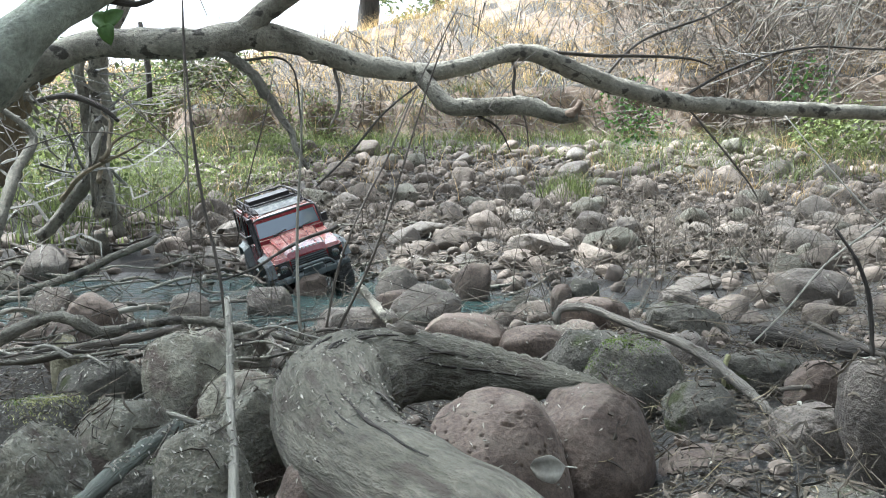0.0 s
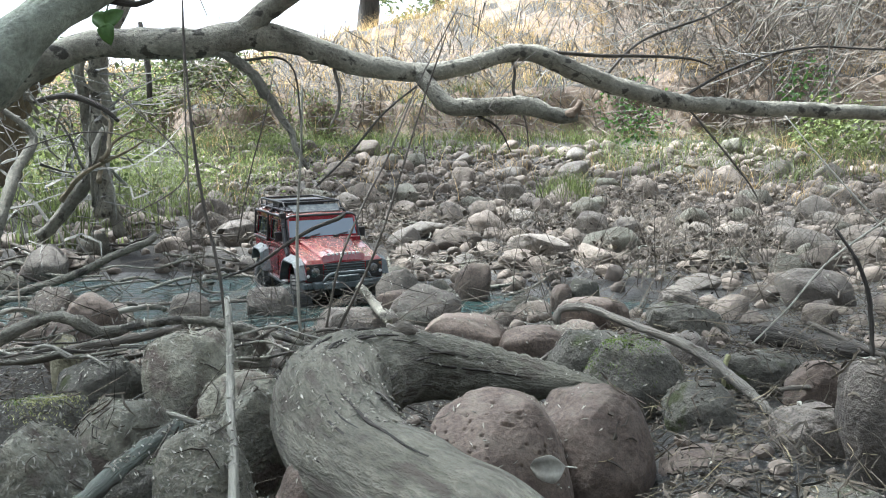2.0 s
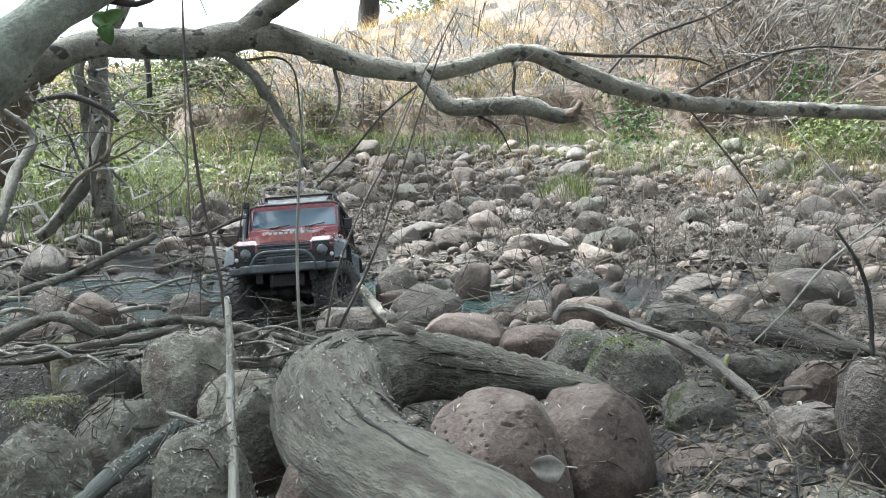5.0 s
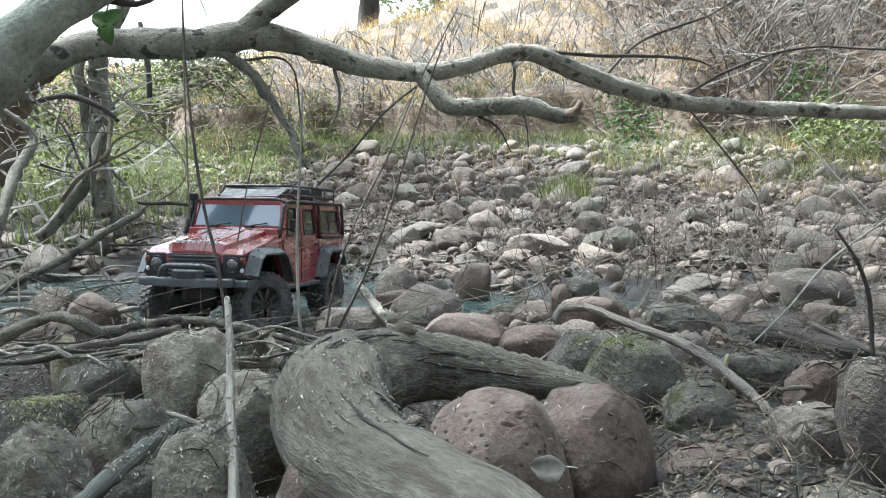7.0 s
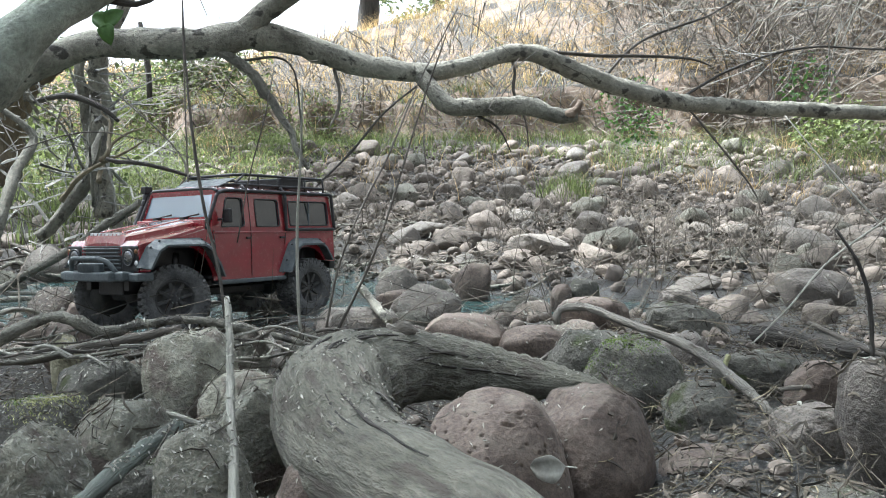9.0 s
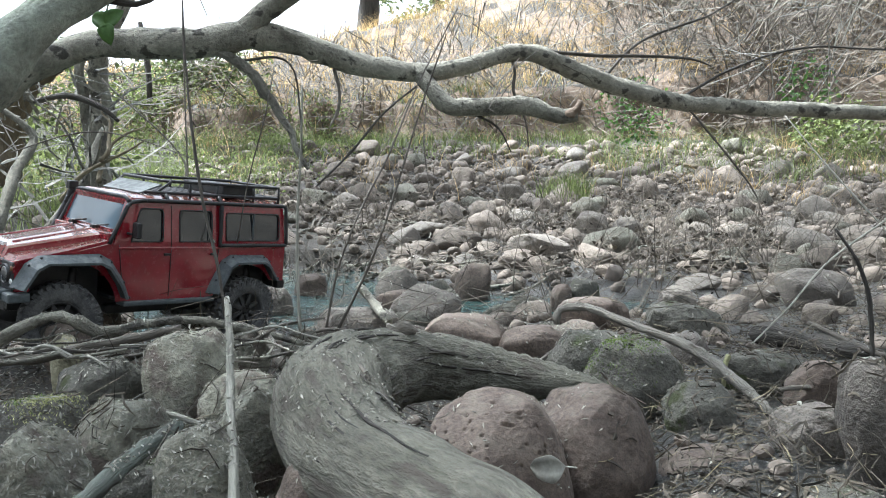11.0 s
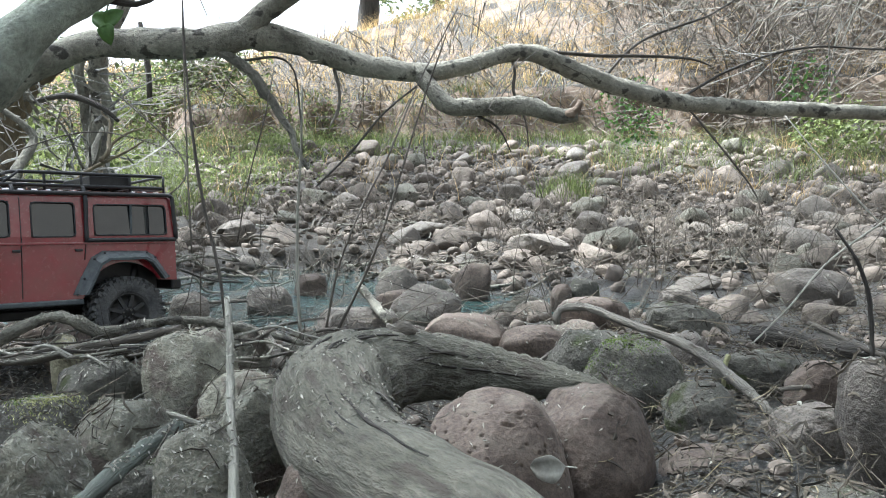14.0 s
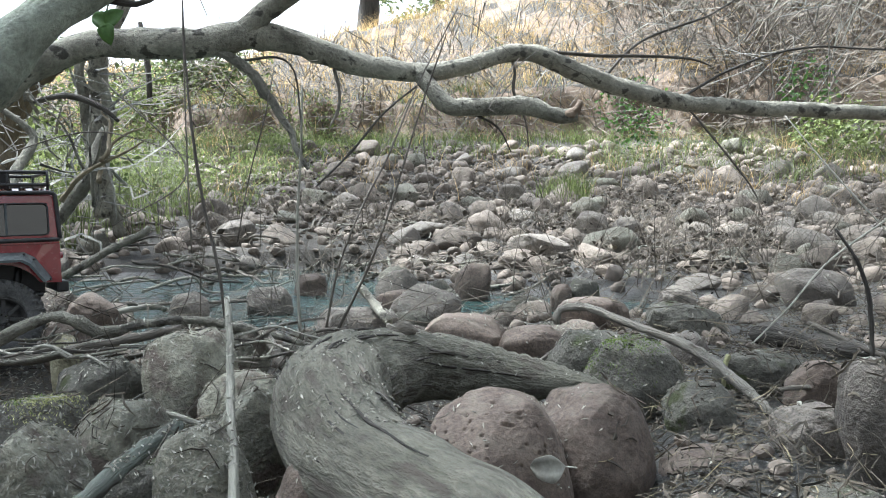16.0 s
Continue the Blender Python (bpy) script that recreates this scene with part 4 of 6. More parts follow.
def twigs(rng, n, place, length, radius):
    """A tangle of thin bent three-sided twigs."""
    datas = []
    for _ in range(n):
        x, y, z, up = place()
        l = length * rng.uniform(0.4, 1.4)
        d = Vector((rng.gauss(0, 1), rng.gauss(0, 1), rng.gauss(0, 0.5) + up)).normalized()
        p = Vector((x, y, z))
        pts = [(*p, radius)]
        for s in range(1, 4):
            d = (d + Vector((rng.gauss(0, 0.25), rng.gauss(0, 0.25), rng.gauss(0, 0.2)))).normalized()
            p = p + d * l / 3
            pts.append((*p, radius * (1 - s * 0.28)))
        c = []
        for i, (a, b, e, r) in enumerate(pts):
            for k in range(3):
                c.append((a + r * math.cos(k * 2.09), b + r * math.sin(k * 2.09) * 0.7, e + r * math.sin(k * 2.09) * 0.7))
        f = [(i * 3 + k, i * 3 + (k + 1) % 3, i * 3 + 3 + (k + 1) % 3, i * 3 + 3 + k) for i in range(3) for k in range(3)]
        datas.append((c, f))
    return joined(datas)


def stuff(name, data, mat, label, category, smooth=False):
    return mesh_object(name, *data, M[mat], smooth=smooth, label=label, category=category, kind="stuff")


PEBBLES = [rock_data(300 + i, 2, 0.25) for i in range(4)]


def plant_all():
    rng = random.Random(11)

    def on(x, y, up=0.0):
        return (x, y, ground_z(x, y) + up)

    def spots(n, x0, x1, y0, y1, clump=0.0):
        out = []
        while len(out) < n:
            x, y = rng.uniform(x0, x1), rng.uniform(y0, y1)
            k = max(1, int(rng.gauss(1, 1) * 12)) if clump else 1
            for _ in range(k):
                out.append(on(x + rng.gauss(0, clump), y + rng.gauss(0, clump)))
        return out[:n]

    stuff("green_grass", blades(rng, spots(5200, -4.0, -1.15, 4.3, 7.9, 0.08), 0.22, 0.006, 0.7), "grass", "tall green grass and reeds along the creek", "grass")
    stuff("green_grass", blades(rng, spots(1500, -3.4, -1.2, 2.9, 4.2, 0.07), 0.22, 0.008), "grass", "green reeds at the water's edge", "grass")
    stuff("green_grass", blades(rng, spots(2400, 1.2, 5.0, 5.6, 8.2, 0.12), 0.26, 0.006, 0.8), "grass", "green grass tufts below the bank", "grass")
    stuff("green_grass", blades(rng, spots(420, 0.55, 0.8, 4.5, 4.8, 0.04), 0.22, 0.008), "grass", "small green grass tuft among stones", "grass")
    stuff("green_grass", blades(rng, spots(1700, -1.6, 1.6, 6.9, 8.2, 0.1), 0.12, 0.009, 0.7), "grass", "short sunlit grass at the foot of the bank", "grass")
    stuff("green_weeds", leaves(rng, [(x, y, z + rng.random() ** 2 * 0.2) for x, y, z in spots(6000, -3.6, -0.9, 4.4, 8.1, 0.16)], 0.028), "grass", "low soft yellow-green weeds below the bank", "weeds")
    stuff("dry_grass", blades(rng, spots(34000, -8, 9, 8.9, 15, 0.12), 0.24, 0.008, 1.0), "grass_dry", "dry straw-coloured grass covering the bank", "grass")
    stuff("dry_grass", blades(rng, spots(1300, -3.8, 4.8, 4.6, 8.2, 0.1), 0.24, 0.005, 0.9), "grass_dry", "dry grass stalks among the stones", "grass")

    thickets = [(rng.uniform(2.3, 7.0), rng.uniform(8.3, 11.5), rng.uniform(0.2, 0.9)) for _ in range(62)]

    def bank_right():
        cx, cy, ch = rng.choice(thickets)
        x, y = cx + rng.gauss(0, 0.32), cy + rng.gauss(0, 0.3)
        return (*on(x, y, rng.uniform(0, ch)), 0.35)
    stuff("brush", twigs(rng, 500, bank_right, 1.6, 0.016), "twig_heap", "thick bare limbs of dry brush", "brush")
    stuff("brush", twigs(rng, 5600, bank_right, 0.9, 0.007), "twig_heap", "dense tangle of dry leafless brush on the bank", "brush")

    def bank_left():
        x, y = rng.uniform(-5.5, 5.5), rng.uniform(7.9, 9.6)
        return (*on(x, y, rng.uniform(0, 0.5)), 0.4)
    stuff("brush", twigs(rng, 2000, bank_left, 0.6, 0.006), "twig_heap", "dry roots and twigs hanging on the cut bank", "brush")

    def bed():
        y = rng.uniform(1.3, 6.5)
        return (*on(rng.uniform(-0.6, 0.62) * y, y, rng.uniform(0.02, 0.08)), 0.0)
    stuff("twig_litter", twigs(rng, 1500, bed, 0.2, 0.0014), "litter", "thin dry twigs strewn over the stones", "twigs")

    def far_bed():
        while True:
            y = rng.uniform(2.3, 7.4)
            x = rng.uniform(-0.3, 0.62) * y
            if noise.noise(Vector((x * 2.1, y * 1.5, 31))) > 0.05 or rng.random() < 0.25:
                return (*on(x, y, rng.uniform(0.01, 0.07)), 0.12)
    stuff("twig_litter", twigs(rng, 3000, far_bed, 0.12, 0.0022), "twig_heap", "brown dead twigs caught between the creek stones", "twigs")
    stuff("ground_litter", leaves(rng, [far_bed()[:3] for _ in range(3500)], 0.03), "litter", "brown dead leaves between the creek stones", "litter")

    def near_left():
        y = rng.uniform(0.75, 2.4)
        return (*on(rng.uniform(-0.56, -0.12) * y, y, rng.uniform(0.03, 0.07)), 0.0)
    stuff("twig_litter", twigs(rng, 200, near_left, 0.16, 0.0009), "litter", "tangle of dry sticks at the water", "twigs")

    def near_right():
        y = rng.uniform(0.66, 1.9)
        return (*on(rng.uniform(0.2, 0.6) * y, y, rng.uniform(0.005, 0.035)), 0.0)
    stuff("twig_litter", twigs(rng, 520, near_right, 0.045, 0.0006), "litter", "fine broken twigs in silt", "twigs")

    stuff("straw_litter", twigs(rng, 280, near_right, 0.04, 0.0006), "straw", "yellowish broken straw and stalks between the boulders", "litter")
    stuff("ground_litter", leaves(rng, [near_right()[:3] for _ in range(700)], 0.005), "litter", "brown dead leaves in the silt beside boulders", "litter")
    pebbles = []
    for i in range(420):
        y = rng.uniform(0.62, 1.6)
        x = rng.uniform(-0.56, 0.6) * y
        v, f = PEBBLES[i % 4]
        r = rng.uniform(0.003, 0.011)
        m = pose(x, y, ground_z(x, y) + r * 0.3, rng.uniform(-20, 20), rng.uniform(-20, 20), rng.uniform(0, 360)) @ Matrix.Diagonal((r * 1.2, r, r * 0.7, 1))
        pebbles.append(([m @ p for p in v], f))
    stuff("pebbles", joined(pebbles), "stone_heap", "small loose pebbles in the gaps between boulders", "pebbles")

    clumps = [(rng.uniform(-0.32, 0.5), rng.uniform(2.0, 5.0)) for _ in range(34)]

    def weeds():
        k, y = rng.choice(clumps)
        return (*on(k * y + rng.gauss(0, 0.05), y + rng.gauss(0, 0.05), 0.01), 1.1)
    stuff("dry_weeds", twigs(rng, 900, weeds, 0.15, 0.0013), "litter", "bushy brown dry weeds between the stones", "weeds")

    def stalks():
        y = rng.uniform(2.0, 6.0)
        return (*on(rng.uniform(0.05, 0.62) * y, y), 2.0)
    stuff("dry_stalks", twigs(rng, 420, stalks, 0.3, 0.0018), "twig_heap", "thin dry stalks standing among the stones", "stalks")

    def stalks_left():
        y = rng.uniform(2.2, 5.0)
        return (*on(rng.uniform(-0.5, 0.0) * y, y), 2.0)
    def tangle():
        p = Vector((-1.303, 2.765, 0.402)) + Vector((rng.uniform(-0.28, 0.22), rng.uniform(-0.25, 0.5), rng.uniform(-0.33, 0.33)))
        return (*p, rng.uniform(-0.6, 1.2))
    stuff("branch_tangle", twigs(rng, 190, tangle, 0.22, 0.0030), "twig_grey", "tangle of bare grey twigs around the trunks", "twigs")
    stuff("branch_tangle", twigs(rng, 46, tangle, 0.36, 0.008), "twig_grey", "tangle of bare crooked branches around the trunks", "twigs")

    def overhead():
        p = Vector((0.936, 2.942, 0.832)) + Vector((rng.uniform(-0.9, 0.75), rng.uniform(-0.3, 0.6), rng.uniform(-0.12, 0.3)))
        return (*p, rng.uniform(-1.0, 0.4))
    stuff("hanging_twigs", twigs(rng, 130, overhead, 0.55, 0.0026), "twig_grey", "bare thin twigs hanging over the creek", "twigs")

    def overhead_left():
        p = Vector((-0.372, 2.435, 0.731)) + Vector((rng.uniform(-0.7, 0.7), rng.uniform(-0.2, 0.3), rng.uniform(-0.2, 0.2)))
        return (*p, rng.uniform(-1.0, 0.4))
    stuff("hanging_twigs", twigs(rng, 40, overhead_left, 0.3, 0.0022), "twig_heap", "thin bare twigs under the arching branch", "twigs")

    stuff("dry_stalks", twigs(rng, 110, stalks_left, 0.35, 0.0017), "twig_heap", "thin dry stalks standing at the water", "stalks")

    stuff("dry_grass", blades(rng, spots(4200, -6, 7, 8.25, 9.0, 0.1), 0.18, 0.007, 1.3), "grass_dry", "dry grass hanging over the cut face of the bank", "grass")
    stuff("green_grass", blades(rng, spots(2600, -5, 1.5, 7.8, 8.7, 0.12), 0.16, 0.009, 0.9), "grass", "green weeds on the foot of the cut bank", "grass")
    faces_at = [(rng.uniform(-5, 2.5), rng.uniform(8.1, 8.9)) for _ in range(26)]

    def face():
        cx, cy = rng.choice(faces_at)
        x, y = cx + rng.gauss(0, 0.2), cy + rng.gauss(0, 0.12)
        return (*on(x, y, rng.uniform(0, 0.25)), -0.5)
    stuff("brush", twigs(rng, 900, face, 0.45, 0.008), "twig_heap", "tangled roots hanging from the cut bank", "brush")
    for (px, py, pz), n in (((-2.883, 8.683, 1.291), 900), ((-2.117, 8.475, 1.18), 800), ((-1.288, 8.367, 1.054), 500), ((-3.146, 8.273, 1.158), 700), ((0.755, 9.513, 1.745), 500), ((3.374, 7.05, 0.831), 900)):
        pts = []
        for _ in range(n):
            d = Vector((rng.gauss(0, 1), rng.gauss(0, 1), rng.gauss(0, 1))).normalized() * rng.random() ** 0.4
            pts.append((px + d.x * 0.42, py + d.y * 0.3, pz + d.z * 0.26 * (1 + 0.6 * noise.noise(d * 3))))
        stuff("shrub", leaves(rng, pts, 0.05), "grass", "small yellow-green shrub on the bank", "shrub")

    # bush on the far bank and olive scrub
    def ball(cx, cy, cz, rx, ry, rz, n):
        out = []
        for _ in range(n):
            d = Vector((rng.gauss(0, 1), rng.gauss(0, 1), rng.gauss(0, 1))).normalized() * rng.random() ** 0.35
            k = 1 + 0.45 * noise.noise(d * 2.5 + Vector((cx, cy, 0)))
            out.append((cx + d.x * rx * k, cy + d.y * ry * k, cz + d.z * rz * k))
        return out
    stuff("shrub", leaves(rng, ball(*(-2.705, 9.096, 1.495), 0.8, 0.4, 0.5, 4200), 0.065), "leaf_olive", "leafy olive-green shrub on the far bank", "shrub")
    stuff("shrub", leaves(rng, ball(*(-0.294, 12.682, 2.757), 0.6, 0.4, 0.4, 900), 0.08), "leaf_olive", "olive-green shrub on the bank's edge", "shrub")
    stuff("shrub", leaves(rng, ball(*(-2.179, 4.637, 0.696), 0.5, 0.4, 0.5, 1300), 0.045), "grass", "dusty foliage behind the leaning trunks", "shrub")
    stuff("sapling", leaves(rng, ball(*(1.521, 3.436, 0.72), 0.12, 0.1, 0.14, 170), 0.026), "leaf", "leafy green shoots beside the arching branch", "plant")
    stuff("sapling", leaves(rng, ball(*(1.21, 5.244, 0.79), 0.26, 0.15, 0.25, 420), 0.032), "leaf", "feathery green shoots under the branch", "plant")
    # distant trees on the plateau
    for (bx, by, r) in ((-1.55, 17, 0.26), (-0.4, 30, 0.3)):
        z = ground_z(bx, by)
        tree = tagged(new("tree"), "distant tree with dark trunk against the bright sky", "tree", "distant trees")
        tree.location = (bx, by, z - 0.1)
        v, f = tube_data(((0, 0, 0, r), (0.05, 0, 1.5, r * 0.8), (0.2, 0, 3.0, r * 0.6), (0.1, 0, 4.6, r * 0.35)), step=0.3, sides=10, rough=0.3)
        mesh_object("trunk", v, f, M["bark_dark"], tree)
        v, f = leaves(rng, ball(0.2, 0, 5.4 if by < 20 else 4.6, 2.2, 1.8, 2.2, 1500), 0.22)
        mesh_object("crown", v, f, M["leaf_olive"], tree, smooth=False)

    def gaps():
        y = 0.5 + rng.random() ** 1.2 * 1.6
        return (*on(rng.uniform(-0.6, 0.6) * y, y, rng.uniform(0.0, 0.02)), 0.15)
    stuff("ground_litter", twigs(rng, 2600, gaps, 0.05, 0.0011), "litter", "dark rotting twigs and stalks in the gaps between stones", "litter")
    stuff("ground_litter", leaves(rng, [gaps()[:3] for _ in range(2600)], 0.008), "litter", "dark dead leaves between the stones", "litter")

    # litter chips on the near stones and silt
    chips = []
    for _ in range(26000):
        y = 0.6 + rng.random() ** 1.3 * 1.5
        x = rng.uniform(-0.58, 0.58) * y
        chips.append((x, y))
    return chips


CHIPS = plant_all()


def drop_chips():
    """Let each leaf chip fall straight down on whatever lies below it."""
    rng = random.Random(5)
    dg = bpy.context.evaluated_depsgraph_get()
    dg.update()
    verts, faces = [], []
    for (x, y) in CHIPS:
        hit, p, nrm, _, ob, _ = scene.ray_cast(dg, Vector((x, y, 0.3)), Vector((0, 0, -1)))
        if not hit or nrm.z < 0.2 or ob.name.startswith("water") or (ob.data.materials and ob.data.materials[0].name == "reddish_boulder" and rng.random() < 0.85) or (ob.name.startswith("driftwood") and rng.random() < 0.65) or "twig" in ob.name or "grass" in ob.name or (x > 0.17 * y + 0.03 and rng.random() < 0.82):
            continue
        q = nrm.to_track_quat("Z", "Y") @ Euler((rng.gauss(0, 0.15), rng.gauss(0, 0.15), rng.uniform(0, 6.28))).to_quaternion()
        l, w = rng.uniform(0.0014, 0.0046) * (0.4 + 0.7 * y), rng.uniform(0.0005, 0.0013) * (0.4 + 0.7 * y)
        o = len(verts)
        for a in ((-l, 0, 0.0012), (0, -w, 0.0018), (l, 0, 0.0012), (0, w, 0.0018), (0, 0, 0.0004)):
            verts.append(p + q @ Vector(a))
        faces += [(o, o + 1, o + 2), (o, o + 2, o + 3), (o, o + 4, o + 1), (o + 1, o + 4, o + 2), (o + 2, o + 4, o + 3), (o + 3, o + 4, o)]
    mesh_object("leaf_chips", verts, faces, M["chip"], smooth=False, label="pale narrow leaf chips sprinkled over stones and silt", category="litter", kind="stuff")


drop_chips()


def drop_litter(name, n, seed, place, length, thick, mat, label, bend=0.2):
    """Let small twigs fall on the stones and the silt: each rests on what lies below its middle."""
    rng = random.Random(seed)
    dg = bpy.context.evaluated_depsgraph_get()
    datas = []
    for _ in range(n):
        x, y = place(rng)
        hit, p, nrm, _, ob, _ = scene.ray_cast(dg, Vector((x, y, 0.3)), Vector((0, 0, -1)))
        if not hit or nrm.z < 0.3 or not ob.name.startswith(("boulder", "ground", "stone", "river")):
            continue
        side = nrm.to_track_quat("Z", "Y") @ Euler((0, rng.gauss(0, 0.12), rng.uniform(0, 6.28))).to_quaternion()
        l, r = length * rng.uniform(0.35, 1.3), thick * rng.uniform(0.5, 1.4)
        kink = rng.gauss(0, bend) * l
        ring = []
        for t, k, w in ((-0.5, 0.0, 1.0), (-0.1, 1.0, 1.1), (0.25, 0.6, 0.9), (0.5, -0.2, 0.5)):
            for a in (0.0, 2.09, 4.19):
                ring.append(p + side @ Vector((l * t, kink * k + r * w * math.cos(a), r * 1.2 + r * w * math.sin(a))))
        datas.append((ring, [(i * 3 + k, i * 3 + (k + 1) % 3, i * 3 + 3 + (k + 1) % 3, i * 3 + 3 + k) for i in range(3) for k in range(3)]))
    stuff(name, joined(datas), mat, label, "litter")


def left_gaps(rng):
    y = rng.uniform(0.6, 1.25)
    return rng.uniform(-0.56, -0.16) * y, y


def right_gaps(rng):
    y = rng.uniform(0.62, 1.6)
    return rng.uniform(0.2, 0.58) * y, y


drop_litter("twig_litter", 420, 31, left_gaps, 0.034, 0.0008, "litter", "thin dark broken twigs lying over the boulders")
drop_litter("twig_litter", 90, 32, left_gaps, 0.042, 0.0008, "twig_grey", "grey dead twigs lying over the boulders")
drop_litter("twig_litter", 1100, 33, right_gaps, 0.03, 0.0009, "litter", "dark rotting twigs in wet silt")
drop_litter("bark_scraps", 350, 34, right_gaps, 0.008, 0.0015, "litter", "dark scraps of bark in wet silt")
drop_litter("straw_litter", 150, 35, right_gaps, 0.03, 0.0006, "straw", "pale straw pieces in wet silt")


def moss_patch(spec, radius, n, mat, label):
    """Short moss tufts on whatever surface lies below the spot."""
    rng = random.Random(n)
    dg = bpy.context.evaluated_depsgraph_get()
    roots = []
    for _ in range(n):
        x, y = spec[0] + rng.gauss(0, radius), spec[1] + rng.gauss(0, radius)
        hit, p, nrm, _, ob, _ = scene.ray_cast(dg, Vector((x, y, spec[2] + 0.12)), Vector((0, 0, -1)))
        if hit and ("boulder" in ob.name or ob.name.startswith("ground")) and abs(p.z - spec[2]) < 0.05:
            roots.append(tuple(p))
    if roots:
        stuff("moss", blades(rng, roots, 0.0032, 0.0016, 1.0, 2), mat, label, "moss")


moss_patch((0.227, 0.989, 0.05), 0.024, 900, "moss", "bright green moss on the grey boulder")
moss_patch((0.195, 1.008, 0.028), 0.02, 500, "moss", "green moss beside the driftwood")
moss_patch((-0.397, 0.808, 0.038), 0.02, 900, "lichen", "yellow-green moss on a low boulder")
moss_patch((-0.444, 0.838, 0.033), 0.03, 700, "moss", "green moss on a low boulder")
moss_patch((0.599, 2.493, 0.057), 0.06, 900, "lichen", "yellowish moss on mid-creek stones")


def broad_leaf(name, spec, size, turn, mat, label):
    """One broad leaf: a cupped blade with pointed tip, and a stalk."""
    verts, faces = [], []
    n = 8
    for i in range(n + 1):
        t = i / n
        w = math.sin(math.pi * t ** 0.8) * 0.38 * (1 + 0.12 * math.sin(9 * t))
        for k in (-1, -0.5, 0, 0.5, 1):
            verts.append((w * k * size, (t - 0.1) * size, (0.16 * abs(k) * w / 0.38 + 0.10 * math.sin(3 * t)) * size))
    for i in range(n):
        for k in range(4):
            a = i * 5 + k
            faces.append((a, a + 1, a + 6, a + 5))
    ob = mesh_object(name, verts, faces, M[mat], label=label, category="leaf")
    so = ob.modifiers.new("thickness", "SOLIDIFY")
    so.thickness = size * 0.012
    v, f = tube_data(((0, -0.05 * size, 0, size * 0.02), (0, -0.25 * size, 0.05 * size, size * 0.018), (0.02 * size, -0.45 * size, 0.14 * size, size * 0.012)), step=size * 0.05, sides=5)
    mesh_object("stalk", v, f, M[mat], ob)
    ob.matrix_world = Matrix.Translation(spec) @ pose(0, 0, 0, *turn)
    return ob


broad_leaf("dry_leaf", (0.096, 0.645, 0.034), 0.032, (70, -100, -10), "chip", "curled pale dry leaf resting on the pitted boulder")
for spec, turn in (((-0.494, 1.218, 0.506), (80, 50, 0)), ((-0.492, 1.219, 0.507), (75, -70, 0)), ((-0.495, 1.218, 0.504), (85, 170, 0))):
    broad_leaf("green_leaf", spec, 0.034, turn, "leaf", "broad fresh green leaf hanging from a branch")


# ---- unseen trees added beside and behind the camera to shade the creek
def shade_tree(bx, by, h, reach, n, seed, shift=(0.0, 0.3)):
    rng = random.Random(seed)
    z = ground_z(bx, by)
    sx, sy = shift
    tree = tagged(new("tree"), "unseen leafy tree added to shade the creek bed", "tree", "shade trees")
    tree.location = (bx, by, z - 0.05)
    h -= z
    v, f = tube_data(((0, 0, 0, 0.16), (sx * 0.15, sy * 0.15, h * 0.4, 0.13), (sx * 0.6, sy * 0.6, h * 0.75, 0.09), (sx, sy, h, 0.05)), step=0.2, sides=12, rough=0.3)
    mesh_object("trunk", v, f, M["bark"], tree)
    tips, data = [], []
    for i in range(18):
        a = i * 2.4
        l = reach * math.sqrt((i + 0.5) / 18)
        e = Vector((sx + math.cos(a) * l, sy + math.sin(a) * l, h * rng.uniform(0.9, 1.1)))
        s = Vector((sx * 0.7, sy * 0.7, h * rng.uniform(0.65, 0.85)))
        mid = (s + e) / 2 + Vector((0, 0, 0.3))
        data.append(tube_data(((*s, 0.06), (*mid, 0.035), (*e, 0.012)), step=0.2, sides=6, rough=0.2, seed=i))
        tips += [mid.lerp(e, rng.uniform(0.3, 1.0)) for _ in range(4)]
    mesh_object("limbs", *joined(data), M["bark"], tree)
    spots = []
    for _ in range(n):
        c = rng.choice(tips)
        spots.append(c + Vector((rng.gauss(0, 0.36), rng.gauss(0, 0.36), rng.gauss(0, 0.22))))
    v, f = leaves(rng, spots, 0.16)
    mesh_object("crown", v, f, M["leaf_olive"], tree, smooth=False)


shade_tree(-6.4, 4.2, 9.0, 2.6, 700, 2, (0.5, 0.2))
shade_tree(-6.2, 5.4, 9.2, 2.4, 800, 1, (1.1, 0.2))
shade_tree(-4.6, 2.3, 9.0, 2.6, 3500, 9, (0.7, 0.4))
shade_tree(-6.4, 6.6, 9.2, 2.9, 1900, 3, (3.6, 0.4))
shade_tree(5.4, 7.0, 9.2, 2.8, 4200, 4, (-5.8, -0.6))
shade_tree(-7.6, 8.4, 9.0, 2.0, 1200, 7, (3.8, 0.6))
# added behind the camera only to hold back skylight from there
shade_tree(-2.2, -3.6, 8.0, 3.0, 2600, 5, (0.3, 0.4))
shade_tree(2.6, -3.2, 8.0, 3.0, 2600, 8, (-0.3, 0.6))


# ---- the model off-road truck (x forward, y to its left, origin on the ground between the axles)
def box(bm, x0, x1, y0, y1, z0, z1, bevel=0.0):
    r = bmesh.ops.create_cube(bm, size=1.0, matrix=Matrix.Translation(((x0 + x1) / 2, (y0 + y1) / 2, (z0 + z1) / 2)) @ Matrix.Diagonal((abs(x1 - x0), abs(y1 - y0), abs(z1 - z0), 1)))
    if bevel:
        edges = list({e for v in r["verts"] for e in v.link_edges})
        bmesh.ops.bevel(bm, geom=edges, offset=bevel, segments=2, affect="EDGES", profile=0.5)


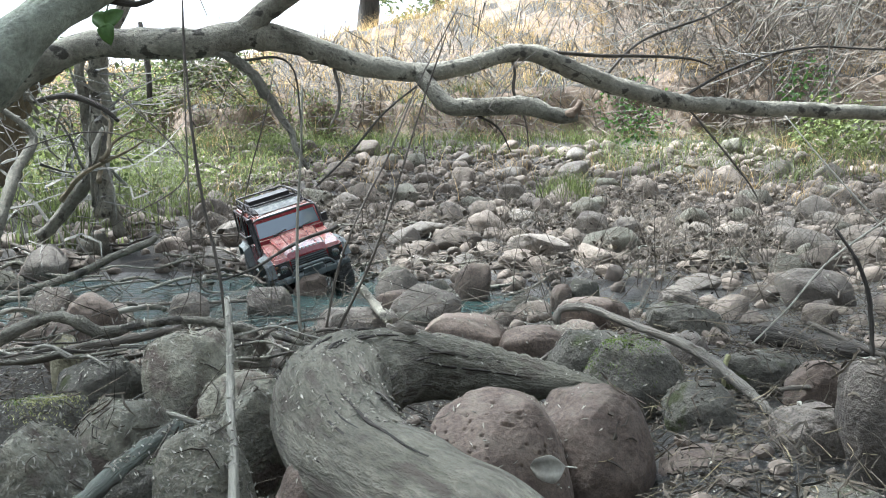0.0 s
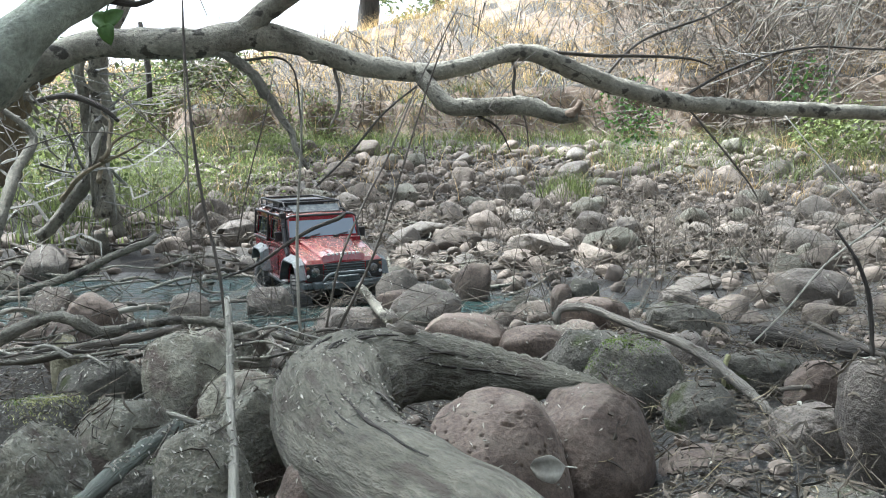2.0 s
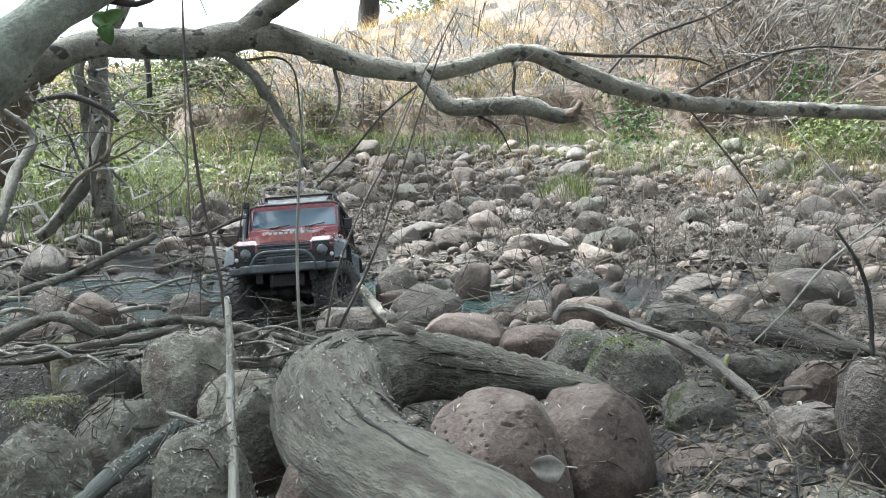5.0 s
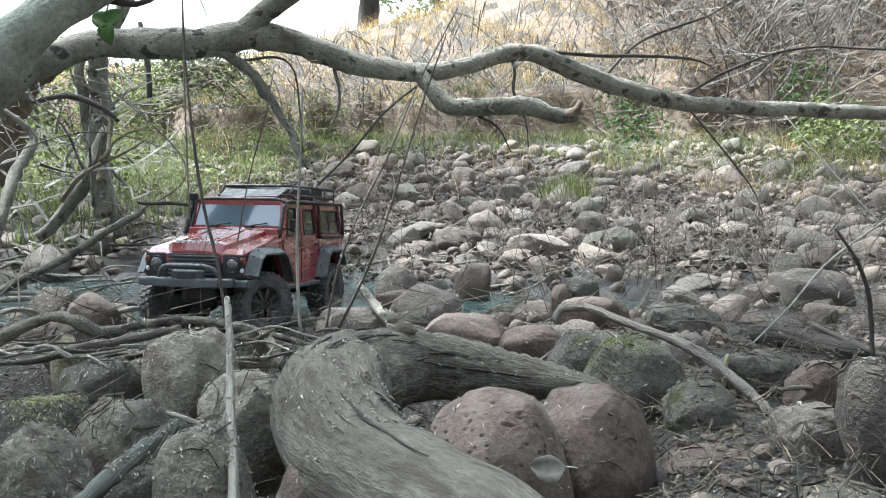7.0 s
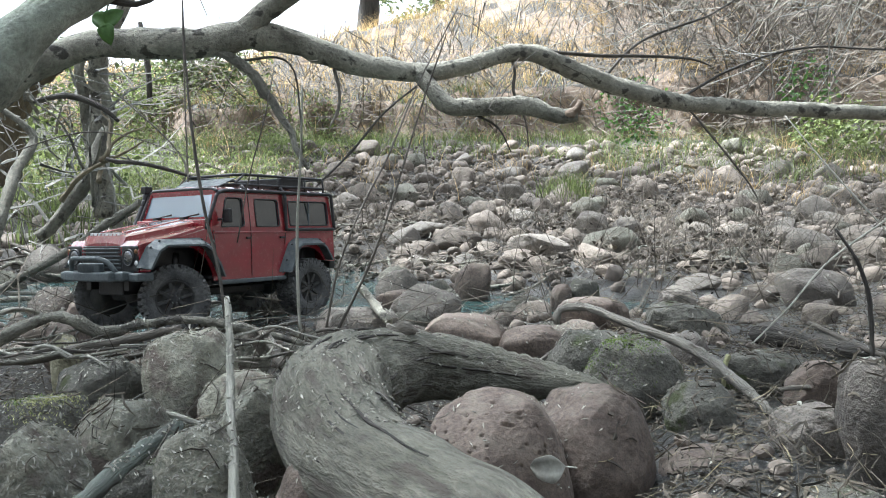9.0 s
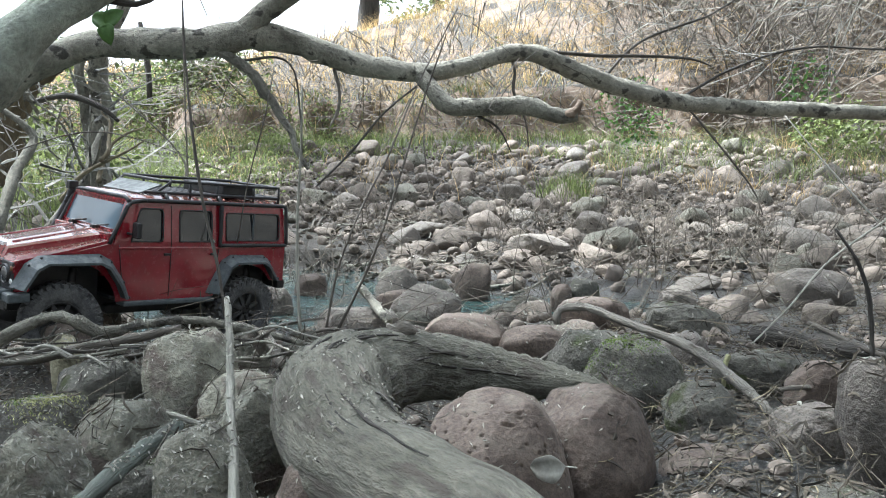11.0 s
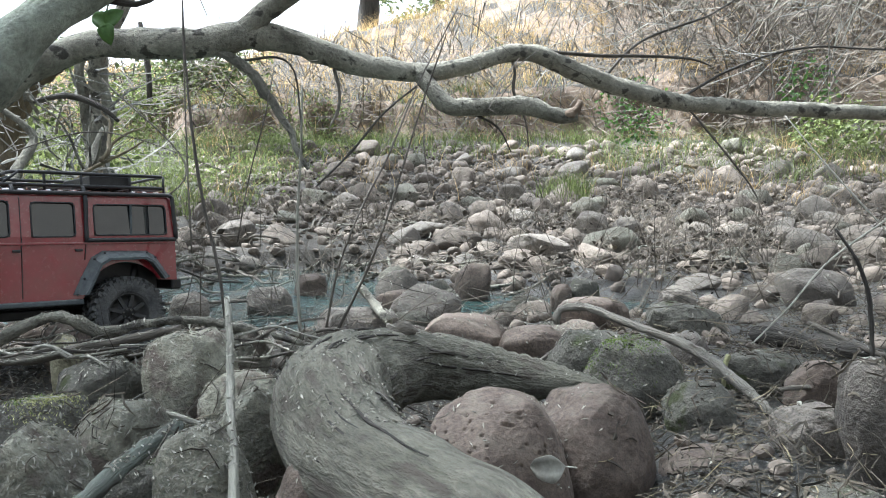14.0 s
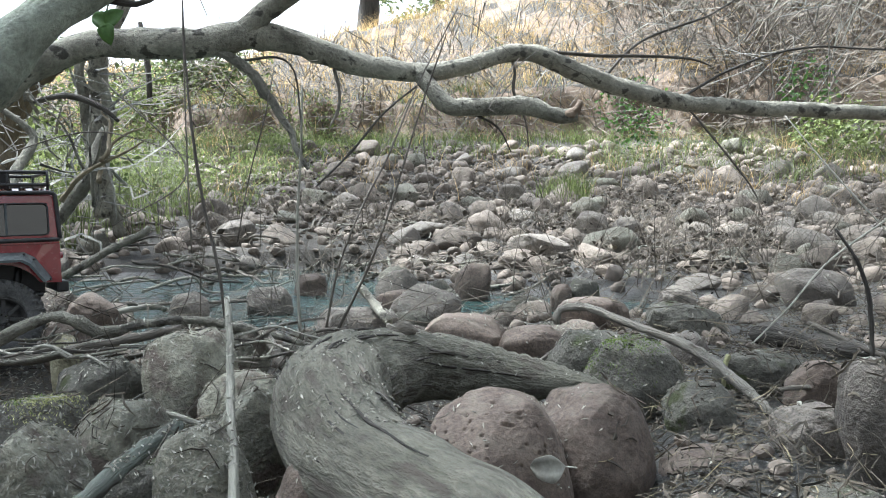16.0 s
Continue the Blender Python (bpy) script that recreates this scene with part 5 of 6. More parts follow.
def boxes(name, specs, mat, parent, bevel=0.0015, label=""):
    bm = bmesh.new()
    for s in specs:
        box(bm, *s, bevel)
    return part(name, bm, mat, parent, label)


def rod_data(points, r, sides=7):
    line = [Vector(p) for p in points]
    out = [line[0]]
    for a, b, c in zip(line, line[1:], line[2:]):
        k = min(0.006, (b - a).length * 0.4, (c - b).length * 0.4)
        p, q = b + (a - b).normalized() * k, b + (c - b).normalized() * k
        out += [p + (a - b).normalized() * 0.001, p, (p + q + b) / 3, q, q + (c - b).normalized() * 0.001]
    out.append(line[-1])
    dense = [out[0]]
    for a, b in zip(out, out[1:]):
        n = max(1, int((b - a).length / 0.02))
        dense += [a.lerp(b, i / n) for i in range(1, n + 1)]
    return tube_data([(*p, r) for p in dense], step=0.05, sides=sides, rough=0.0)


def rods(name, lines, r, mat, parent, label=""):
    v, f = joined([rod_data(p, r) for p in lines])
    return mesh_object(name, v, f, mat, parent, label=label)


def plate(name, outline, holes, side, mat, parent, thick=0.003, label=""):
    """A body side cut from an outline in x and z, with openings; it leans in above the waist."""
    bm = bmesh.new()
    loops = []
    for ring in (outline, *holes):
        vs = [bm.verts.new((x, 0, z)) for x, z in ring]
        loops += [bm.edges.new((vs[i], vs[(i + 1) % len(vs)])) for i in range(len(vs))]
    bmesh.ops.triangle_fill(bm, use_beauty=True, use_dissolve=False, edges=loops)
    r = bmesh.ops.extrude_face_region(bm, geom=list(bm.faces))
    moved = {v for v in r["geom"] if isinstance(v, bmesh.types.BMVert)}
    for v in bm.verts:
        z = v.co.z
        y = 0.0965 if z < 0.172 else 0.0965 - (z - 0.172) * 0.125
        v.co.y = (y - (thick if v in moved else 0)) * side
    return part(name, bm, mat, parent, label)


def arc(cx, cz, r, a0, a1, n=9):
    return [(cx + r * math.cos(radians(a0 + (a1 - a0) * i / n)), cz + r * math.sin(radians(a0 + (a1 - a0) * i / n))) for i in range(n + 1)]


def lean_y(z):
    return 0.0965 if z < 0.172 else 0.0965 - (z - 0.172) * 0.125


def pane(name, x0, x1, z0, z1, side, parent):
    c = 0.004
    ring = [(x0 + c, z0), (x1 - c, z0), (x1, z0 + c), (x1, z1 - c), (x1 - c, z1), (x0 + c, z1), (x0, z1 - c), (x0, z0 + c)]
    bm = bmesh.new()
    a = [bm.verts.new((x, (lean_y(z) - 0.0022) * side, z)) for x, z in ring]
    b = [bm.verts.new((x, (lean_y(z) - 0.0042) * side, z)) for x, z in ring]
    bm.faces.new(a)
    bm.faces.new(b[::-1])
    for i in range(8):
        bm.faces.new((a[i], a[(i + 1) % 8], b[(i + 1) % 8], b[i]))
    return part(name, bm, M["window"], parent, "dark tinted window pane")


def build_wheel(parent, x, side):
    hub = mesh_object("wheel", *ring_profile(((0.0, 0.010), (0.010, 0.013), (0.012, 0.009), (0.026, 0.004), (0.030, 0.018), (0.032, 0.020), (0.033, -0.020), (0.0, -0.020)), side), M["rim"], parent, label="dark dusty alloy wheel")
    hub.location = (x, 0.089 * side, 0.0585)
    v, f = ring_profile(((0.031, -0.018), (0.036, -0.0215), (0.046, -0.0225), (0.0535, -0.021), (0.0545, -0.012), (0.0545, 0.012), (0.0535, 0.021), (0.046, 0.0225), (0.036, 0.0215), (0.031, 0.018)), side, 40)
    tyre = mesh_object("tyre", v, f, M["tyre"], hub, label="chunky muddy off-road tyre")
    bm = bmesh.new()
    for i in range(30):
        a = 2 * math.pi * i / 30
        for row, (y0, y1, sh) in enumerate(((-0.0215, -0.008, 0.5), (-0.0065, 0.0065, 0.0), (0.008, 0.0215, 0.5))):
            n0 = len(bm.verts)
            bmesh.ops.create_cube(bm, size=1.0, matrix=Matrix.Rotation(a + sh * 2 * math.pi / 30, 4, "Y") @ Matrix.Translation((0.0553, (y0 + y1) / 2, 0)) @ Matrix.Rotation(0.35 * (row - 1), 4, "X") @ Matrix.Diagonal((0.0065, y1 - y0, 0.0078, 1)))
        for s in (-1, 1):
            bmesh.ops.create_cube(bm, size=1.0, matrix=Matrix.Rotation(a, 4, "Y") @ Matrix.Translation((0.0505, 0.0222 * s, 0)) @ Matrix.Diagonal((0.008, 0.0022, 0.0055, 1)))
    part("tread", bm, M["tyre"], hub, "worn muddy tread blocks")
    for i in range(8):
        bm = bmesh.new()
        bmesh.ops.create_cube(bm, size=1.0, matrix=Matrix.Rotation(2 * math.pi * i / 8, 4, "Y") @ Matrix.Translation((0.020, 0.0125 * side, 0)) @ Matrix.Diagonal((0.020, 0.006, 0.0055, 1)))
        part("spoke", bm, M["rim"], hub)
    for i in range(6):
        bm = bmesh.new()
        bmesh.ops.create_cone(bm, cap_ends=True, segments=6, radius1=0.0016, radius2=0.0014, depth=0.003, matrix=Matrix.Rotation(2 * math.pi * i / 6, 4, "Y") @ Matrix.Translation((0.007, 0.0135 * side, 0)) @ Matrix.Rotation(math.pi / 2, 4, "X"))
        part("wheel_nut", bm, M["chrome"], hub)
    return hub


def ring_profile(profile, side, n=32):
    verts, faces = [], []
    k = len(profile)
    for i in range(n):
        a = 2 * math.pi * i / n
        for r, y in profile:
            verts.append((r * math.cos(a), y * side, r * math.sin(a)))
    for i in range(n):
        j = (i + 1) % n
        for s in range(k):
            t = (s + 1) % k
            faces.append((i * k + s, i * k + t, j * k + t, j * k + s))
    return verts, faces


def build_truck():
    truck = tagged(new("model_truck"), "red dusty remote-controlled off-road truck with roof rack", "toy truck")
    paint, grey, black = M["paint"], M["grey"], M["black"]
    # sides
    front_arch = arc(0.155, 0.074, 0.076, 32, 172, 12)
    rear_arch = arc(-0.162, 0.076, 0.064, 14, 148, 12)
    outline = [(0.235, 0.110)] + [(0.235, 0.152)] + [(0.160, 0.167), (0.092, 0.184), (0.083, 0.195), (0.064, 0.2465), (-0.241, 0.2465), (-0.245, 0.172), (-0.247, 0.108)]
    outline += rear_arch[::-1] + [(-0.096, 0.085), (0.072, 0.085)] + front_arch[::-1]
    windows = ((0.060, 0.004, 0.181, 0.234), (-0.026, -0.088, 0.181, 0.233), (-0.117, -0.232, 0.183, 0.231))
    holes = []
    for i, (a, b, z0, z1) in enumerate(windows):
        top = a - 0.016 if i == 0 else a
        holes.append([(a, z0), (b, z0), (b, z1), (top, z1)])
    for side in (1, -1):
        plate("body_side", outline, holes, side, paint, truck, label="dusty red body side")
        for (a, b, z0, z1) in windows:
            pane("side_window", b - 0.002, a + 0.002, z0 - 0.002, z1 + 0.002, side, truck)
            rods("window_trim", [[(a, (lean_y(z0) + 0.0005) * side, z0), (b, (lean_y(z0) + 0.0005) * side, z0), (b, (lean_y(z1) + 0.0005) * side, z1), (a - (0.016 if a > 0 else 0), (lean_y(z1) + 0.0005) * side, z1), (a, (lean_y(z0) + 0.0005) * side, z0)]][:1], 0.0012, black, truck)
        # sliding window divider, seams, sills
        boxes("window_bar", [(-0.176, -0.173, (lean_y(0.2) - 0.002) * side, lean_y(0.2) * side, 0.183, 0.231)], grey, truck, 0)
        for seam in ([(-0.011, 0.0968 * side, 0.090), (-0.011, 0.0968 * side, 0.172), (-0.011, 0.0885 * side, 0.240)], [(0.066, 0.0968 * side, 0.092), (0.074, 0.0968 * side, 0.13), (0.080, 0.0968 * side, 0.175)], [(-0.100, 0.0968 * side, 0.145), (-0.103, 0.0968 * side, 0.172), (-0.103, 0.0885 * side, 0.240)]):
            rods("door_seam", [seam], 0.0007, black, truck)
        boxes("waist_trim", [(-0.245, 0.082, 0.0955 * side, 0.0985 * side, 0.1685, 0.1725)], paint, truck, 0.001)
        for hx in (-0.002, -0.090):
            boxes("door_handle", [(hx - 0.007, hx + 0.004, 0.096 * side, 0.100 * side, 0.158, 0.162)], black, truck, 0.001)
        boxes("rock_slider", [(-0.096, 0.070, 0.078 * side, 0.104 * side, 0.077, 0.085)], grey, truck, 0.002)
        # wheel arch flares
        for front in (True, False):
            if front:
                shape = [(0.070, 0.092), (0.080, 0.114), (0.100, 0.143), (0.116, 0.151), (0.196, 0.151), (0.212, 0.142), (0.230, 0.112)]
            else:
                shape = [(-0.094, 0.092), (-0.104, 0.112), (-0.117, 0.139), (-0.131, 0.147), (-0.190, 0.147), (-0.202, 0.140), (-0.222, 0.112)]
            bm = bmesh.new()
            prof = ((0.000, 0.0966, 0.012), (0.0, 0.104, 0.008), (0.0, 0.118, 0.0), (0.0, 0.118, -0.004), (0.0, 0.0966, -0.002))
            rows = []
            mid = Vector((sum(p[0] for p in shape) / len(shape), 0.09))
            for p in shape:
                out = (Vector(p) - mid).normalized()
                rows.append([bm.verts.new((p[0] + out.x * o, y * side, p[1] + out.y * o)) for _, y, o in prof])
            for a, b in zip(rows, rows[1:]):
                for i in range(len(prof)):
                    j = (i + 1) % len(prof)
                    bm.faces.new((a[i], a[j], b[j], b[i]))
            bm.faces.new(rows[0])
            bm.faces.new(rows[-1][::-1])
            flare = part("wheel_arch", bm, grey, truck, "dusty grey plastic wheel arch flare")
            for p in shape:
                out = (Vector(p) - mid).normalized()
                bm = bmesh.new()
                bmesh.ops.create_icosphere(bm, subdivisions=1, radius=0.0022, matrix=Matrix.Translation((p[0] + out.x * 0.0085, 0.1045 * side, p[1] + out.y * 0.0085)))
                part("rivet", bm, black, flare)
        # mirror
        boxes("mirror", [(0.056, 0.064, 0.103 * side, 0.121 * side, 0.188, 0.213), (0.063, 0.068, 0.090 * side, 0.106 * side, 0.192, 0.196)], black, truck, 0.002)
        # outer cage tubes
        g = 0.0935
        rods("cage_tube", [[(0.096, 0.095 * side, 0.177), (0.066, g * side, 0.243), (0.042, g * side, 0.2475), (-0.243, g * side, 0.2475), (-0.247, 0.098 * side, 0.176)]], 0.0034, black, truck, "black roll cage tube")
        rods("cage_tube", [[(-0.103, 0.099 * side, 0.172), (-0.104, (g + 0.001) * side, 0.243), (-0.104, 0.082 * side, 0.258)]], 0.0034, black, truck, "black roll cage tube")
        rods("cage_tube", [[(-0.002, g * side, 0.247), (-0.002, 0.082 * side, 0.258)]], 0.0030, black, truck, "black roll cage tube")
        rods("cage_tube", [[(-0.104, 0.0995 * side, 0.175), (-0.246, 0.0985 * side, 0.175)]], 0.0034, black, truck, "black roll cage tube")
    rods("cage_tube", [[(0.066, -0.0935, 0.244), (0.066, -0.080, 0.2505), (0.066, 0.080, 0.2505), (0.066, 0.0935, 0.244)]], 0.0036, black, truck, "black roll cage tube")
    # nose
    boxes("nose_panel", [(0.212, 0.235, -0.0965, 0.0965, 0.106, 0.152)], paint, truck, 0.003)
    bm = bmesh.new()
    sec = ((0.235, 0.152, 0.052), (0.229, 0.168, 0.055), (0.150, 0.182, 0.062), (0.080, 0.195, 0.070))
    rows = []
    for x, z, w in sec:
        rows.append([bm.verts.new((x, y, zz)) for y, zz in ((-w, z - 0.012), (-w, z - 0.003), (-w + 0.006, z), (-0.02, z + 0.003), (0.02, z + 0.003), (w - 0.006, z), (w, z - 0.003), (w, z - 0.012))])
    for a, b in zip(rows, rows[1:]):
        for i in range(7):
            bm.faces.new((a[i], a[i + 1], b[i + 1], b[i]))
    bm.faces.new(rows[0])
    bm.faces.new(rows[-1][::-1])
    hood = part("hood", bm, paint, truck, "dusty red hood with sky sheen put into its colour")
    for y in (-0.034, 0.034):
        rods("hood_rib", [[(0.095, y, 0.1935), (0.150, y, 0.1835), (0.215, y, 0.1722)]], 0.0024, paint, hood)
    for i in range(8):
        boxes("white_bar", [(0.2255, 0.2305, -0.040 + i * 0.0105, -0.0335 + i * 0.0105, 0.1675, 0.1722)], M["white"], hood, 0)
    for side in (1, -1):
        bm = bmesh.new()
        rows = []
        for x, z in ((0.237, 0.148), (0.229, 0.1585), (0.150, 0.1705), (0.082, 0.186)):
            rows.append([bm.verts.new((x, y * side, zz)) for y, zz in ((0.045, z), (0.090, z), (0.0965, z - 0.006), (0.0965, z - 0.014), (0.045, z - 0.014))])
        for a, b in zip(rows, rows[1:]):
            for i in range(5):
                bm.faces.new((a[i], a[(i + 1) % 5], b[(i + 1) % 5], b[i]))
        bm.faces.new(rows[0])
        bm.faces.new(rows[-1][::-1])
        part("fender_top", bm, paint, truck)
        # lamp cluster
        boxes("lamp_panel", [(0.2345, 0.2375, 0.054 * side, 0.0955 * side, 0.108, 0.150)], black, truck, 0.002)
        bm = bmesh.new()
        bmesh.ops.create_uvsphere(bm, u_segments=18, v_segments=10, radius=0.0125, matrix=Matrix.Translation((0.2385, 0.0735 * side, 0.131)) @ Matrix.Diagonal((0.35, 1, 1, 1)))
        lamp = part("headlight", bm, M["chrome"], truck, "round clear headlight", True)
        v, f = ring_profile(((0.0122, -0.003), (0.0148, -0.003), (0.0145, 0.003), (0.0125, 0.003)), 1, 22)
        ringo = mesh_object("bezel", [(y, x, z) for x, y, z in v], f, M["black"], lamp)
        ringo.location = (0.238, 0.0735 * side, 0.131)
        for yy, zz, mm in ((0.0915, 0.141, "amber"), (0.0915, 0.122, "white")):
            bm = bmesh.new()
            bmesh.ops.create_uvsphere(bm, u_segments=10, v_segments=6, radius=0.0042, matrix=Matrix.Translation((0.2375, yy * side, zz)) @ Matrix.Diagonal((0.5, 1, 1, 1)))
            part("indicator", bm, M[mm], truck, "", True)
    grille = boxes("grille", [(0.2345, 0.2370, -0.053, 0.053, 0.108, 0.150)], black, truck)
    for i in range(6):
        boxes("slat", [(0.2360, 0.2398, -0.051, 0.051, 0.113 + i * 0.0062, 0.1155 + i * 0.0062)], grey, grille, 0.0006)
    # windscreen, roof, tail
    def lean(z):
        return 0.0880 - (z - 0.178) * 0.33
    bm = bmesh.new()
    for (y0, z0), (y1, z1) in (((-0.0925, 0.1965), (0.0925, 0.1965)), ((-0.088, 0.2455), (0.088, 0.2455)), ((-0.0945, 0.178), (-0.0880, 0.2465)), ((0.0945, 0.178), (0.0880, 0.2465))):
        thick = 0.005 if (y0, y1) != (0, 0) else 0.0022
        a, b = Vector((lean(z0), y0, z0)), Vector((lean(z1), y1, z1))
        d = b - a
        bmesh.ops.create_cube(bm, size=1.0, matrix=Matrix.Translation((a + b) / 2) @ d.to_track_quat("X", "Z").to_matrix().to_4x4() @ Matrix.Diagonal((d.length + 0.004, thick * 1.3, thick, 1)))
    part("windshield_frame", bm, paint, truck, "red windshield frame")
    bm = bmesh.new()
    q = [(lean(0.196), -0.0915, 0.196), (lean(0.196), 0.0915, 0.196), (lean(0.245), 0.087, 0.245), (lean(0.245), -0.087, 0.245)]
    a = [bm.verts.new(p) for p in q]
    b = [bm.verts.new((p[0] - 0.0018, p[1], p[2])) for p in q]
    bm.faces.new(a)
    bm.faces.new(b[::-1])
    for i in range(4):
        bm.faces.new((a[i], a[(i + 1) % 4], b[(i + 1) % 4], b[i]))
    part("windshield", bm, M["screen"], truck, "dusty reflecting windshield with sky blue put into its colour")
    boxes("cowl", [(0.076, 0.098, -0.094, 0.094, 0.168, 0.1945)], paint, truck, 0.002)
    for y in (-0.045, 0.03):
        rods("wiper", [[(0.090, y, 0.197), (0.088, y + 0.012, 0.201), (0.0845, y + 0.035, 0.204)]], 0.0016, black, truck)
        boxes("wiper_base", [(0.083, 0.095, y - 0.006, y + 0.006, 0.1935, 0.2)], black, truck)
    bm = bmesh.new()
    rows = []
    for x in (0.068, 0.058, -0.10, -0.236, -0.244):
        d = 0.005 if x in (0.068, -0.244) else 0.0
        rows.append([bm.verts.new((x, y, z - d)) for y, z in ((-0.0885, 0.244), (-0.085, 0.2505), (-0.070, 0.2545), (0.0, 0.2565), (0.070, 0.2545), (0.085, 0.2505), (0.0885, 0.244))])
    for p, r in zip(rows, rows[1:]):
        for i in range(6):
            bm.faces.new((p[i], p[i + 1], r[i + 1], r[i]))
    bm.faces.new(rows[0])
    bm.faces.new(rows[-1][::-1])
    part("roof", bm, paint, truck, "dusty red roof")
    boxes("rear_panel", [(-0.247, -0.242, -0.0935, 0.0935, 0.108, 0.172), (-0.245, -0.240, -0.089, 0.089, 0.172, 0.184), (-0.244, -0.239, -0.086, 0.086, 0.230, 0.2455), (-0.245, -0.240, 0.074, 0.089, 0.182, 0.232), (-0.245, -0.240, -0.089, -0.074, 0.182, 0.232)], paint, truck)
    boxes("rear_window", [(-0.2435, -0.2415, -0.075, 0.075, 0.182, 0.232)], M["window"], truck, 0, "dark rear window pane")
    boxes("rear_bumper", [(-0.258, -0.240, -0.090, 0.090, 0.092, 0.110)], black, truck, 0.003)
    for side in (1, -1):
        bm = bmesh.new()
        bmesh.ops.create_cone(bm, cap_ends=True, segments=12, radius1=0.006, radius2=0.005, depth=0.005, matrix=Matrix.Translation((-0.249, 0.082 * side, 0.150)) @ Matrix.Rotation(-math.pi / 2, 4, "Y"))
        part("tail_lamp", bm, M["paint"], truck)
    # rack
    rx0, rx1, ry = -0.238, -0.014, 0.078
    def loop(z, x0, x1, y):
        return [(x0, -y, z), (x1, -y, z), (x1 + 0.010, -y + 0.012, z), (x1 + 0.010, y - 0.012, z), (x1, y, z), (x0, y, z), (x0, -y, z)]
    rack = rods("roof_rack", [loop(0.2600, rx0, rx1 + 0.026, ry), loop(0.2795, rx0 + 0.002, rx1, ry - 0.001)], 0.0028, black, truck, "black tubular roof rack")
    for s in (1, -1):
        for x in (-0.236, -0.18, -0.104, -0.05):
            rods("rack_post", [[(x, s * ry, 0.251), (x, s * (ry - 0.001), 0.2795)]], 0.0022, black, rack)
        rods("rack_post", [[(rx1 + 0.024, s * (ry - 0.002), 0.260), (rx1, s * (ry - 0.001), 0.2795)]], 0.0022, black, rack)
    for i in range(12):
        boxes("rack_slat", [(rx0 + 0.012 + i * 0.019, rx0 + 0.022 + i * 0.019, -0.074, 0.074, 0.2590, 0.2612)], black, rack, 0)
    bm = bmesh.new()
    a = [bm.verts.new(p) for p in ((0.034, -0.062, 0.2575), (0.034, 0.062, 0.2575), (-0.002, 0.068, 0.2735), (-0.002, -0.068, 0.2735))]
    b = [bm.verts.new((v.co.x - 0.001, v.co.y, v.co.z - 0.0018)) for v in a]
    bm.faces.new(a)
    bm.faces.new(b[::-1])
    for i in range(4):
        bm.faces.new((a[i], a[(i + 1) % 4], b[(i + 1) % 4], b[i]))
    part("rack_deflector", bm, grey, rack, "grey slanted wind deflector")
    boxes("rack_box", [(-0.185, -0.120, -0.060, 0.070, 0.2612, 0.2785)], black, rack, 0.002, "black box on the roof rack")
    # snorkel on the right
    rods("snorkel", [[(0.115, -0.104, 0.155), (0.098, -0.104, 0.174), (0.074, -0.102, 0.228), (0.068, -0.101, 0.250)]], 0.0055, black, truck, "black snorkel pipe")
    boxes("snorkel_head", [(0.060, 0.076, -0.109, -0.094, 0.247, 0.261)], black, truck, 0.002)
    # bumper, bull bar, winch
    bm = bmesh.new()
    for p in ((0.232, 0.268, -0.062, 0.062, 0.092, 0.108), (0.222, 0.258, 0.060, 0.082, 0.093, 0.108), (0.214, 0.246, 0.080, 0.106, 0.092, 0.106), (0.222, 0.258, -0.082, -0.060, 0.093, 0.108), (0.214, 0.246, -0.106, -0.080, 0.092, 0.106)):
        box(bm, *p, 0.003)
    part("front_bumper", bm, grey, truck, "dusty grey front bumper")
    rods("bull_bar", [[(0.252, -0.062, 0.104), (0.260, -0.050, 0.124), (0.268, -0.036, 0.130), (0.268, 0.036, 0.130), (0.260, 0.050, 0.124), (0.252, 0.062, 0.104)]], 0.0042, grey, truck, "grey tubular bull bar")
    boxes("winch", [(0.252, 0.264, -0.030, 0.030, 0.106, 0.122), (0.268, 0.268, -0.016, 0.016, 0.107, 0.117)], grey, truck, 0.003)
    # underbody and interior
    boxes("chassis", [(-0.225, 0.222, -0.034, 0.034, 0.066, 0.092), (-0.222, 0.086, -0.090, 0.090, 0.087, 0.094), (-0.09, 0.07, -0.05, 0.05, 0.055, 0.07)], black, truck, 0.003)
    for s in (1, -1):
        boxes("inner_arch", [(-0.228, -0.096, s * 0.045, s * 0.060, 0.09, 0.15)], black, truck, 0)
        boxes("inner_arch", [(0.092, 0.228, s * 0.045, s * 0.058, 0.075, 0.15)], black, truck, 0)
    boxes("inner_arch", [(-0.226, -0.098, -0.092, 0.092, 0.148, 0.152)], black, truck, 0)
    boxes("inner_arch", [(0.094, 0.224, -0.092, 0.092, 0.145, 0.149)], black, truck, 0)
    boxes("interior", [(-0.20, 0.06, -0.085, 0.085, 0.155, 0.168), (0.058, 0.070, -0.085, 0.085, 0.165, 0.182), (-0.02, 0.0, -0.07, -0.015, 0.165, 0.215), (-0.02, 0.0, 0.015, 0.07, 0.165, 0.215)], black, truck, 0.003)
    for x in (0.162, -0.162):
        rods("axle", [[(x, -0.085, 0.0585), (x, 0.085, 0.0585)]], 0.009, black, truck)
        bm = bmesh.new()
        bmesh.ops.create_icosphere(bm, subdivisions=2, radius=0.019, matrix=Matrix.Translation((x, -0.012, 0.0585)))
        part("differential", bm, black, truck, "", True)
        for s in (1, -1):
            rods("shock", [[(x - 0.02, 0.062 * s, 0.060), (x - 0.03, 0.056 * s, 0.135)]], 0.007, black, truck)
    wheels = {}
